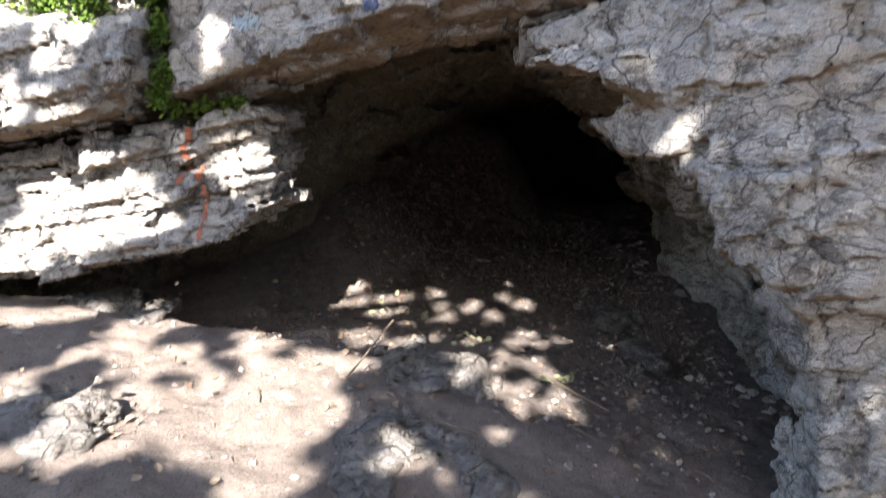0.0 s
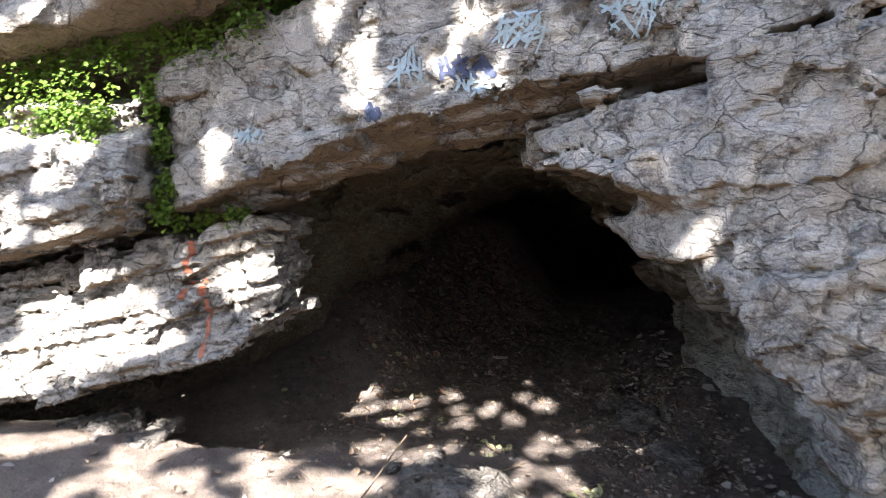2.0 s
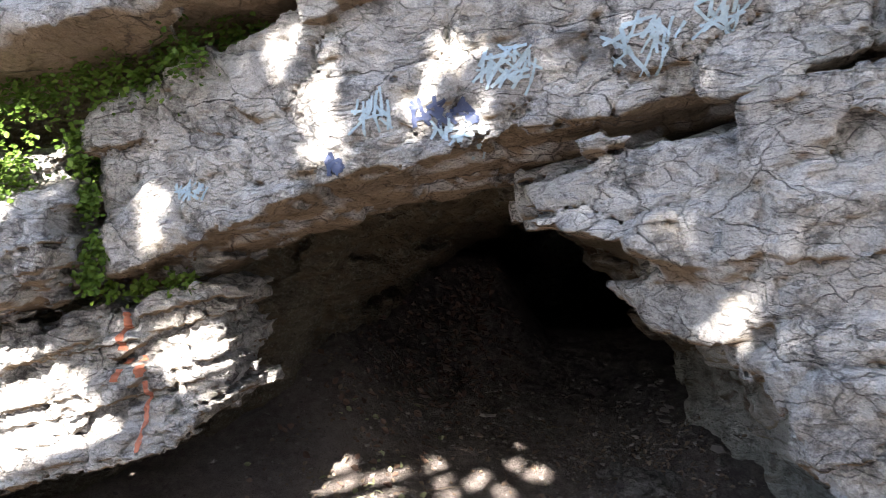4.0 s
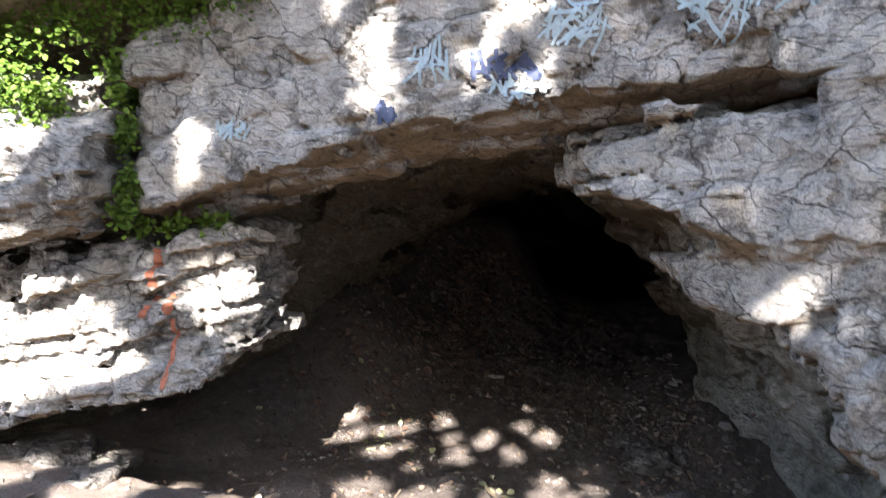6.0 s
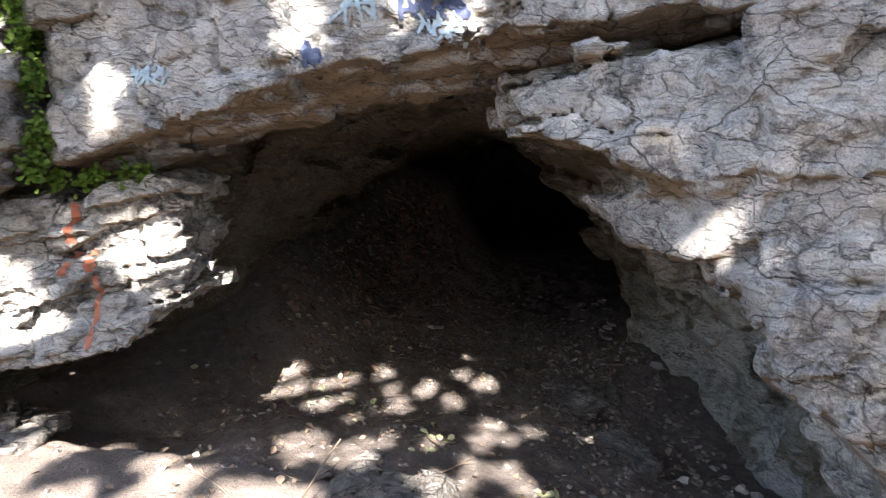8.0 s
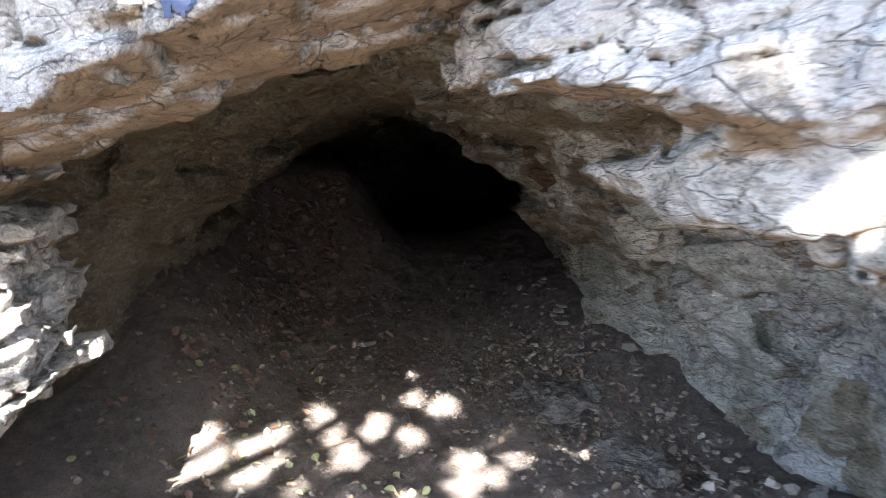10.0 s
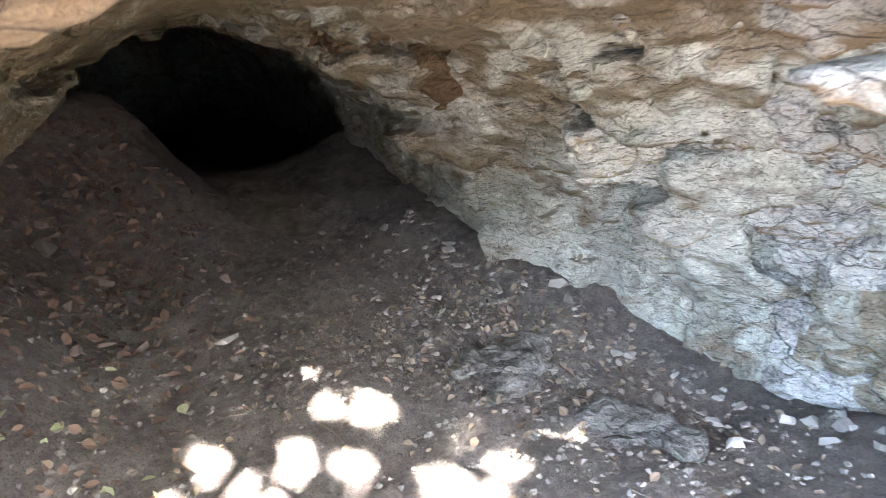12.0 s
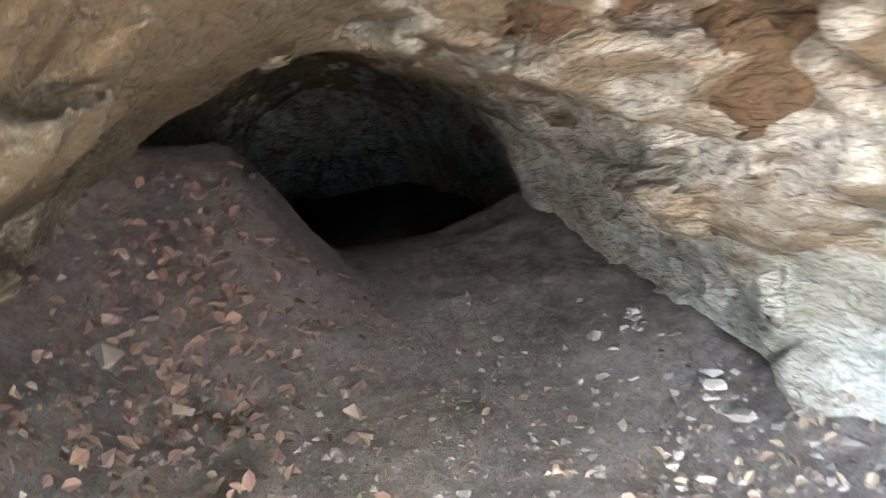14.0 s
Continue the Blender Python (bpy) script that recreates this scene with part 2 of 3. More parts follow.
def skin(S, lo, h):
    """Surface nets: one point in every cell that the surface crosses."""
    ins = S < 0
    cells = np.zeros(tuple(n - 1 for n in S.shape), np.int8)
    corner = [(i, j, k) for i in (0, 1) for j in (0, 1) for k in (0, 1)]
    for i, j, k in corner:
        cells += ins[i:ins.shape[0] - 1 + i, j:ins.shape[1] - 1 + j, k:ins.shape[2] - 1 + k]
    act = np.argwhere((cells > 0) & (cells < 8))
    pos = np.zeros((len(act), 3), np.float32)
    cnt = np.zeros(len(act), np.float32)
    val = {c: S[act[:, 0] + c[0], act[:, 1] + c[1], act[:, 2] + c[2]] for c in corner}
    for a in corner:
        for ax in range(3):
            if a[ax]:
                continue
            b = tuple(1 if m == ax else a[m] for m in range(3))
            s0, s1 = val[a], val[b]
            cut = (s0 < 0) != (s1 < 0)
            t = np.where(cut, s0 / np.where(cut, s0 - s1, 1), 0)
            e = np.tile(np.array(a, np.float32), (len(act), 1))
            e[:, ax] += t
            pos += e * cut[:, None]
            cnt += cut
    pos = lo + h * (act + pos / cnt[:, None])
    vid = np.full(cells.shape, -1, np.int32)
    vid[act[:, 0], act[:, 1], act[:, 2]] = np.arange(len(act))
    quads = []
    for ax in range(3):
        u, v = (ax + 1) % 3, (ax + 2) % 3
        sl0, sl1 = [slice(None)] * 3, [slice(None)] * 3
        sl0[ax], sl1[ax] = slice(0, -1), slice(1, None)
        a, b = ins[tuple(sl0)], ins[tuple(sl1)]
        e = np.argwhere(a != b)
        e = e[(e[:, u] > 0) & (e[:, v] > 0) & (e[:, u] < S.shape[u] - 1) & (e[:, v] < S.shape[v] - 1)]
        flip = a[e[:, 0], e[:, 1], e[:, 2]]
        ring = []
        for du, dv in ((-1, -1), (0, -1), (0, 0), (-1, 0)):
            c = e.copy()
            c[:, u] += du
            c[:, v] += dv
            ring.append(vid[c[:, 0], c[:, 1], c[:, 2]])
        q = np.stack(ring, 1)
        q[~flip] = q[~flip][:, ::-1]
        quads.append(q)
    return pos, np.concatenate(quads)


def grid_mesh(name, pos, quads, material, smooth=True):
    me = bpy.data.meshes.new(name)
    me.vertices.add(len(pos))
    me.vertices.foreach_set("co", np.ascontiguousarray(pos, np.float32).ravel())
    me.loops.add(quads.size)
    me.loops.foreach_set("vertex_index", np.ascontiguousarray(quads, np.int32).ravel())
    me.polygons.add(len(quads))
    me.polygons.foreach_set("loop_start", np.arange(0, quads.size, quads.shape[1], dtype=np.int32))
    me.polygons.foreach_set("use_smooth", np.full(len(quads), smooth))
    me.update(calc_edges=True)
    me.validate()
    me.materials.append(material)
    return me


def whole(pos, quads):
    """Keeps the largest connected piece."""
    lab = np.arange(len(pos))
    while True:
        old = lab.copy()
        low = lab[quads].min(1)
        for c in range(4):
            np.minimum.at(lab, quads[:, c], low)
        lab = lab[lab]
        if (lab == old).all():
            break
    main = np.bincount(lab).argmax()
    keep = lab == main
    index = np.cumsum(keep) - 1
    return pos[keep], index[quads[keep[quads[:, 0]]]]


def rock_mass(name, label, lo, hi, h, func, material, **breaks):
    S, o, h = field(lo, hi, h, func, **breaks)
    pos, quads = whole(*skin(S, o, h))
    return tagged(new(name, grid_mesh(name, pos, quads, material)), label, "rock", kind="structure")


def ramp_step(x, a, b):
    t = np.clip((x - a) / (b - a), 0, 1)
    return t * t * (3 - 2 * t)

# ---- the cave's hollow ----
HY = (4.0, 4.6, 5.2, 6.1, 6.7, 7.3, 8.0, 9.5, 10.3, 13.0, 22.0)
H_MID = (0.0, 0.0, 0.0, 0.2, 0.45, 0.5, 0.6, 0.95, 1.2, 1.65, 3.3)
H_RIGHT = (2.3, 2.3, 2.15, 1.8, 1.42, 1.48, 1.5, 1.45, 2.2, 2.4, 2.0)
H_LEFT = (3.0, 2.9, 2.4, 1.8, 1.75, 1.65, 1.6, 1.5, 2.0, 2.2, 2.0)
H_BASE = (0.1, 0.1, 0.1, 0.2, 0.28, 0.35, 0.5, 0.7, 0.4, 0.0, 0.0)
H_RISE = (2.15, 2.1, 1.98, 1.75, 1.62, 1.52, 1.38, 1.2, 2.1, 2.7, 2.4)
H_POW = (1.7, 1.7, 1.7, 1.8, 1.42, 1.6, 1.9, 2.0, 2.0, 2.0, 2.0)
H_POW_LEFT = (2.1, 2.1, 1.9, 1.6, 1.55, 1.55, 1.6, 1.9, 2.0, 2.0, 2.0)


def hollow(X, Y, Z):
    """Signed distance, roughly, to the cave's air: negative in it."""
    y = Y[0, :, 0] if Y.ndim == 3 else Y

    def along(v):
        r = np.interp(y, HY, v).astype(np.float32)
        return r[None, :, None] if Y.ndim == 3 else r
    dx = X - along(H_MID)
    w = np.where(dx > 0, along(H_RIGHT), along(H_LEFT))
    up = np.maximum(Z - along(H_BASE), 0)
    rise, k = along(H_RISE), np.where(dx > 0, along(H_POW), along(H_POW_LEFT))
    r = ((np.abs(dx) / w) ** k + (up / rise) ** k) ** (1 / k)
    d = (r - 1) * np.minimum(w, rise) * 0.8
    return np.maximum(d, Y - 22)


def lintel_edge(x):
    return np.interp(x, (-1.6, -1.48, -0.57, 0.06, 0.58, 1.0, 1.5, 3.2), (1.44, 1.48, 1.83, 2.0, 2.06, 2.13, 2.28, 2.75)).astype(np.float32)


def lintel_front(x):
    return np.interp(x, (-1.6, -1.0, -0.57, 0.06, 0.6, 1.2, 2.0, 3.2), (4.02, 3.84, 3.66, 3.5, 3.38, 3.15, 2.85, 2.5)).astype(np.float32)


def lintel(X, Y, Z):
    x = X[:, 0, 0]
    front, edge = lintel_front(x)[:, None, None], lintel_edge(x)[:, None, None]
    back = np.maximum(Y - front, 0)
    under = edge - 0.10 * np.minimum(back, 0.75) - 0.06 * ramp_step(back, 0.30, 0.36) + 0.5 * np.maximum(back - 0.75, 0)
    top = np.interp(x, (-1.6, -1.1, -0.6, 0.5, 3.2), (2.2, 2.42, 2.56, 2.85, 3.5)).astype(np.float32)[:, None, None]
    d = np.maximum(under - Z, Z - top)
    d = np.maximum(d, front - 0.04 * (Z - edge) - Y)
    return np.maximum(np.maximum(d, -1.47 - 0.12 * (Z - 1.5) - X), Y - 5.3)


UPPER = [(-4, 1.75), (-1.87, 2.33), (-1.0, 2.56), (0.5, 3.0), (3.2, 3.7), (3.2, 4.3), (-4, 4.3)]


def upper_bed(X, Y, Z):
    return np.maximum(np.maximum(polygon_distance(X, Z, UPPER), 3.4 - 0.12 * X - Y), Y - 5.4)


BLOCK = [(-4, 0.95), (-2.4, 1.23), (-1.6, 1.42), (-1.58, 1.82), (-1.75, 2.08), (-2.4, 2.12), (-4, 1.9)]


def left_block(X, Y, Z):
    front = 3.72 + 0.25 * ramp_step(Z, 1.75, 1.95) + 0.15 * ramp_step(Z, 2.0, 2.1)
    return np.maximum(np.maximum(polygon_distance(X, Z, BLOCK), front - Y), Y - 5.2)


LEDGE = [(-4, 0.0), (-2.42, 0.37), (-1.9, 0.50), (-1.48, 0.62), (-1.1, 0.76), (-1.06, 0.88), (-0.93, 0.93), (-0.9, 1.08), (-0.98, 1.15), (-0.96, 1.22), (-0.93, 1.26), (-0.95, 1.42), (-1.1, 1.44), (-1.58, 1.36), (-2.05, 1.27), (-4, 0.9)]


def ledge(X, Y, Z):
    front = 4.02 + 0.28 * ramp_step(X, -1.05, -0.8) + 0.22 * ramp_step(Z, 0.85, 1.0) * ramp_step(-X, 1.98, 2.1)
    front = front + 0.06 * ramp_step(Z, 0.95, 1.35) - 0.06 * ramp_step(-Z, -0.9, -0.6)
    return np.maximum(np.maximum(polygon_distance(X, Z, LEDGE), front - Y), Y - 4.75 + 0.5 * ramp_step(-X, 1.4, 2.4))


BUTTRESS = [(0.33, 1.93), (0.36, 1.73), (0.52, 1.74), (0.74, 1.66), (0.88, 1.60), (0.82, 1.50), (0.90, 1.38), (1.05, 1.36), (1.14, 1.16), (1.27, 0.98),
            (1.47, 0.82), (1.55, 0.6), (1.64, 0.1), (1.7, -0.5), (3.2, -0.5), (3.2, 2.6), (1.5, 2.2), (1.0, 2.06), (0.58, 1.99)]


def buttress(X, Y, Z):
    front = np.interp(X[:, 0, 0], (0.2, 0.38, 0.6, 0.85, 1.1, 1.35, 2.0, 3.2), (3.75, 3.62, 3.34, 3.2, 2.93, 2.82, 2.7, 2.3)).astype(np.float32)[:, None, None]
    front = front + 0.28 * ramp_step(-Z, -1.62, -1.5) * ramp_step(-X, -1.15, -0.85) + 0.10 * ramp_step(-Z, -0.95, -0.75)
    d = np.maximum(np.maximum(polygon_distance(X, Z, BUTTRESS), front - Y), Y - 5.0)
    inner = np.maximum(hollow(X, Y, Z), front + 0.42 - Y)
    return np.maximum(d, -inner)


def cave_mass(X, Y, Z):
    return np.maximum(np.maximum(-hollow(X, Y, Z), 4.35 - Y), 0.0 * X - 10)


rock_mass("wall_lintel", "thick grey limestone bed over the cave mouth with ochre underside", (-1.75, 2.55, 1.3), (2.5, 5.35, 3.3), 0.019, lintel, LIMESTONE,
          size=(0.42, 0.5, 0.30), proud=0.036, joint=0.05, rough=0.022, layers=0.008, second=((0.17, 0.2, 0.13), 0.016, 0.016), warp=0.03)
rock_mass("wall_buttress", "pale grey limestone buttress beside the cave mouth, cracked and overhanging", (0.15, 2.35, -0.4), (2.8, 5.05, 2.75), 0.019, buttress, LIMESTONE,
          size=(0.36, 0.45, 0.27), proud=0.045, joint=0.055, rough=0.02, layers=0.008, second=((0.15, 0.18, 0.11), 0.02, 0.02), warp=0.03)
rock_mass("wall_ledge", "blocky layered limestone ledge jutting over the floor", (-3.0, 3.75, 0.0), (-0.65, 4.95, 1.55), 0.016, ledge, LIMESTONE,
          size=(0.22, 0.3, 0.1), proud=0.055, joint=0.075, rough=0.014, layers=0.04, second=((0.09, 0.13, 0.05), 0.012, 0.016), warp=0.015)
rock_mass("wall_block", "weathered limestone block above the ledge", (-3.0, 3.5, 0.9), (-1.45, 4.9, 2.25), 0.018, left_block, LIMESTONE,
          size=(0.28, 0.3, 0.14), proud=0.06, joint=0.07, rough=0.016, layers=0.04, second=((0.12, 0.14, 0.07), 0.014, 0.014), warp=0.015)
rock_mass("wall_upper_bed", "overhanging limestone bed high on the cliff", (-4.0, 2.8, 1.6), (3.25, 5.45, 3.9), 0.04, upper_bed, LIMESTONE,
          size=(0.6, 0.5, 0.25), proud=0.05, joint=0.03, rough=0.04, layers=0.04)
rock_mass("wall_cave", "brown and grey limestone cave walls, roof and left side toned darker as shade", (-3.4, 4.3, -0.6), (3.1, 8.3, 2.8), 0.033, cave_mass, CAVE_ROCK,
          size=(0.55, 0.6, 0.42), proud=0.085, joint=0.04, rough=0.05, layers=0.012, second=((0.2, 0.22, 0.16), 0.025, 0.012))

rock_mass("wall_tunnel", "dark limestone tunnel running deep behind the cave chamber", (-2.2, 8.2, -0.9), (5.8, 22.3, 3.2), 0.09, lambda X, Y, Z: -hollow(X, Y, Z), CAVE_ROCK,
          size=(0.55, 0.6, 0.42), proud=0.08, joint=0.04, rough=0.06, layers=0.012)


# added cliff, out of view, that keeps skylight from the right off the floor
def sky_block_cliff(X, Y, Z):
    return np.maximum(2.75 + 0.05 * Z - 0.12 * (Y - 2.5) - X, Y - 2.7)


rock_mass("wall_sky_block", "unseen grey limestone cliff added beside the path to block sky from the right", (2.3, -6.0, -0.6), (5.0, 2.75, 5.0), 0.11, sky_block_cliff, LIMESTONE,
          size=(0.8, 0.8, 0.5), proud=0.08, joint=0.03, rough=0.06, layers=0.03)


# ---- ground ----
def ground_height(x, y):
    z = np.interp(y, (-6, 0, 3, 4, 5, 5.6, 6.1, 6.6, 7.0, 7.5, 9.0, 9.6, 16), (-0.2, -0.08, 0.0, 0.05, 0.0, 0.0, 0.08, 0.15, 0.2, 0.3, 0.58, 0.6, 0.65))
    tilt = np.interp(y, (-4, 2, 5, 6.2, 9), (-0.03, -0.11, -0.08, 0.0, 0.0))
    z = z + tilt * np.clip(x, -3, 3)
    z = z - 0.16 * ramp_step(y, 4.2, 4.45) * ramp_step(-x, 0.7, 1.2) * ramp_step(-y, -5.6, -4.8)
    # the floor climbs to the wall's foot, and a heap leans on the far wall
    z = z + 0.16 * ramp_step(x, 1.35, 1.95) * ramp_step(y, 5.4, 6.2) * ramp_step(-y, -8.4, -7.2) + 0.12 * ramp_step(x, 1.7, 2.4) * ramp_step(y, 7.8, 9.5)
    z = z - 0.9 * ramp_step(y, 9.5, 12.0) * ramp_step(x, 0.5, 1.2)
    near = 0.62 * ramp_step(-x + 0.35 * ramp_step(y, 7.5, 9.5), 0.1, 1.05) * ramp_step(y, 5.3, 7.0)
    far = 0.85 * ramp_step(y, 7.7, 9.6) * ramp_step(-x, -1.0, -0.3)
    return z + np.maximum(near, far) + 0.35 * np.minimum(near, far)


def ground():
    ax = np.concatenate([-np.geomspace(600, 3.4, 24), np.arange(-3.3, 3.3, 0.03), np.geomspace(3.4, 600, 24)])
    ay = np.concatenate([-np.geomspace(600, 1.6, 24), np.arange(-1.5, 11.6, 0.03), np.arange(11.7, 22.5, 0.3), np.geomspace(22.7, 600, 20)])
    X, Y = np.meshgrid(ax, ay, indexing="ij")
    p = np.stack([X.ravel(), Y.ravel(), np.zeros(X.size)], 1)
    z = ground_height(p[:, 0], p[:, 1])
    near = (np.abs(p[:, 0]) < 6) & (p[:, 1] > -4) & (p[:, 1] < 13)
    z[near] += 0.06 * fbm(p[near], 1.4, 3) + 0.05 * fbm(p[near] + 7, 5.5, 4, 0.62)
    z = z + np.where(p[:, 1] < -3.4, 6.0 * ramp_step(-p[:, 1], 3.5, 15.0), 0)     # unseen bank behind the camera, added to keep low sky light out of the cave
    p[:, 2] = np.where(p[:, 1] > 22.6, 0.5, z)
    nx, ny = X.shape
    i = np.arange(nx * ny).reshape(nx, ny)
    q = np.stack([i[:-1, :-1], i[1:, :-1], i[1:, 1:], i[:-1, 1:]], -1).reshape(-1, 4)
    return tagged(new("ground", grid_mesh("ground", p, q, SOIL)), "trodden brown earth floor with stones and leaf litter", "ground", kind="structure")


ground()


# ---- helpers for things ----
def part(name, bm, material, parent=None, label=""):
    me = bpy.data.meshes.new(name)
    bm.to_mesh(me)
    bm.free()
    me.materials.append(material)
    ob = new(name, me)
    if parent:
        ob.parent = parent
    if label:
        ob["label"] = label
    return ob


DEPSGRAPH = bpy.context.evaluated_depsgraph_get()
bpy.context.view_layer.update()
DEPSGRAPH.update()


def cast(origin, way):
    hit, place, normal, _, _, _ = scene.ray_cast(DEPSGRAPH, Vector(origin), Vector(way).normalized())
    return (place, normal) if hit else (None, None)


def floor_at(x, y, top=1.0):
    p, n = cast((x, y, ground_height(np.array(x), np.array(y)) + 0.12), (0, 0, -1))
    return (p, n) if p else (Vector((x, y, float(ground_height(np.array(x), np.array(y))))), Vector((0, 0, 1)))


# ---- boulders ----
def boulder(name, label, centre, size, dip, h=0.02, material=None, cells=(0.3, 0.3, 0.2)):
    cx, cy, cz = centre
    sx, sy, sz = size

    def shape(X, Y, Z):
        x, y, z = X - cx, Y - cy, Z - cz - dip[0] * (X - cx) - dip[1] * (Y - cy)
        r = (np.abs(x / sx) ** 2.6 + np.abs(y / sy) ** 2.6 + np.abs(z / sz) ** 3.2) ** (1 / 2.8)
        return (r - 1) * min(sx, sy, sz)
    m = 0.18
    S, o, h = field((cx - sx - m, cy - sy - m, cz - sz - m - 0.1), (cx + sx + m, cy + sy + m, cz + sz + m + 0.1), h, shape, size=cells, proud=0.05, joint=0.03, rough=0.05,
                    layers=0.02, second=((0.1, 0.1, 0.07), 0.012, 0.008))
    pos, quads = skin(S, o, h)
    return tagged(new(name, grid_mesh(name, pos, quads, material or BOULDER)), label, "boulder")


BOULDER = rock_material("grey_boulder_rock", (0.25, 0.245, 0.24), (0.15, 0.145, 0.14), (0.05, 0.047, 0.045), (0.19, 0.165, 0.14), (0.15, 0.13, 0.11), 0.6)
boulder("boulder", "rough grey limestone boulder half buried in the path", (0.08, 3.98, -0.08), (0.38, 0.36, 0.24), (-0.28, 0.2))
boulder("boulder", "cracked grey limestone boulder bedded in the earth", (0.12, 3.05, -0.16), (0.42, 0.42, 0.24), (-0.1, 0.05))
boulder("boulder", "dark weathered rock sunk in the path with leaves round it", (-1.5, 2.75, 0.0), (0.34, 0.3, 0.17), (0.15, 0.2))
boulder("flat_rock", "flat limestone slab on the edge of the earth bank", (-2.05, 4.28, 0.22), (0.3, 0.14, 0.07), (0.05, 0.1), 0.016)
boulder("embedded_rock", "smooth wedge of grey rock sunk in the cave floor", (1.38, 5.2, -0.17), (0.17, 0.36, 0.16), (0.1, -0.2), 0.018)
boulder("embedded_rock", "pale angular rock sunk in the cave floor", (1.3, 5.74, -0.02), (0.24, 0.2, 0.15), (-0.15, 0.15), 0.018)


BROWN = rock_material("iron_stained_rock", (0.17, 0.12, 0.07), (0.11, 0.077, 0.046), (0.05, 0.037, 0.028), (0.16, 0.1, 0.055), (0.13, 0.085, 0.05), 0.4, 0.8, 0.6, 1.1, 0.1)
PALE = rock_material("fresh_pale_rock", (0.66, 0.65, 0.61), (0.5, 0.49, 0.45), (0.16, 0.14, 0.11), (0.45, 0.38, 0.28), (0.36, 0.3, 0.2), 0.25, 0.9, 0.4, 1.1, 0.3)
boulder("wall_rock", "brown iron-stained block set in the cave wall with scratched marks", (1.52, 6.27, 1.5), (0.2, 0.24, 0.24), (0.1, 0), 0.02, BROWN, (0.5, 0.5, 0.4))
boulder("wall_rock", "reddish block set high in the cave wall", (1.22, 6.6, 1.72), (0.2, 0.26, 0.15), (0.1, 0), 0.024, BROWN, (0.5, 0.5, 0.4))
boulder("wall_rock", "freshly broken white limestone block in the cave wall", (1.76, 5.42, 1.03), (0.2, 0.18, 0.14), (-0.1, 0), 0.018, PALE, (0.3, 0.3, 0.2))
boulder("wall_rock", "pale rounded limestone bulge low on the cave wall", (2.0, 5.3, 0.66), (0.2, 0.34, 0.16), (-0.2, -0.1), 0.022, PALE, (0.5, 0.5, 0.3))


# ---- loose stones, each its own thing ----
def stone_mesh(seed, flat):
    rnd = random.Random(seed)
    bm = bmesh.new()
    for _ in range(13):
        v = Vector((rnd.gauss(0, 1), rnd.gauss(0, 1), rnd.gauss(0, 1))).normalized()
        bm.verts.new((v.x * rnd.uniform(0.7, 1), v.y * rnd.uniform(0.5, 0.8), v.z * flat))
    out = bmesh.ops.convex_hull(bm, input=bm.verts)
    bmesh.ops.delete(bm, geom=[g for g in set(out["geom_interior"] + out["geom_unused"]) if isinstance(g, bmesh.types.BMVert)], context="VERTS")
    me = bpy.data.meshes.new("stone")
    bm.to_mesh(me)
    bm.free()
    me.materials.append(STONE)
    return me


STONES = [stone_mesh(s, 0.28 + 0.05 * (s % 7)) for s in range(14)]
RED_STONES = [m.copy() for m in STONES[:5]]
RUBBLE = varied_material("reddish_rubble", (0.075, 0.055, 0.048), (0.23, 0.175, 0.15), 0.9, 25)
for m in RED_STONES:
    m.materials[0] = RUBBLE
rnd = random.Random(5)


def stone(x, y, r, label, group, sink=0.3):
    p, n = floor_at(x, y)
    ob = new("stone", rnd.choice(STONES))
    turn = Euler((rnd.uniform(-0.4, 0.4), rnd.uniform(-0.4, 0.4), rnd.uniform(0, 6.3)))
    ob.matrix_world = Matrix.LocRotScale(p + Vector((0, 0, r * (0.35 - sink))), turn, Vector((r, r, r)))
    return tagged(ob, label, "stone", group)


for i in range(130):       # rubble along the foot of the wall
    y = rnd.uniform(4.3, 7.6)
    edge = float(np.interp(y, HY, H_MID) + np.interp(y, HY, H_RIGHT))
    x = edge - 0.12 - abs(rnd.gauss(0, 0.28))
    stone(x, y, rnd.choice((0.018, 0.025, 0.03, 0.04, 0.055)), "pale angular limestone chip at the foot of the cave wall", "rubble by the wall")
for i in range(80):       # scattered over the cave floor
    stone(rnd.uniform(-1.6, 1.7), rnd.uniform(4.3, 8.6), rnd.choice((0.014, 0.018, 0.025, 0.035)), "small grey limestone chip on the cave floor", "stones on the cave floor")
for i in range(110):       # heap of broken rock by the far wall
    heap = stone(rnd.gauss(-0.1, 0.35), rnd.gauss(8.1, 0.6), rnd.uniform(0.025, 0.085), "reddish broken limestone on the rubble heap", "rubble heap", 0.2)
    heap.data = RED_STONES[i % 5]
for i in range(50):        # on the path outside
    stone(rnd.uniform(-2.3, 1.3), rnd.uniform(2.3, 4.2), rnd.choice((0.012, 0.018, 0.025, 0.04)), "pale limestone pebble on the earth path", "pebbles on the path")
for x, y, r, text in ((1.89, 6.06, 0.07, "pale round limestone cobble by the wall"), (1.99, 6.26, 0.08, "pale cobble among rubble by the wall"), (1.86, 5.6, 0.06, "pale limestone cobble by the wall"),
                      (-1.75, 2.45, 0.06, "white limestone lump among dead leaves"), (1.67, 6.7, 0.08, "grey limestone cobble by the wall"), (-0.42, 8.1, 0.12, "pinkish flat stone on the rubble heap")):
    stone(x, y, r, text, "cobbles")


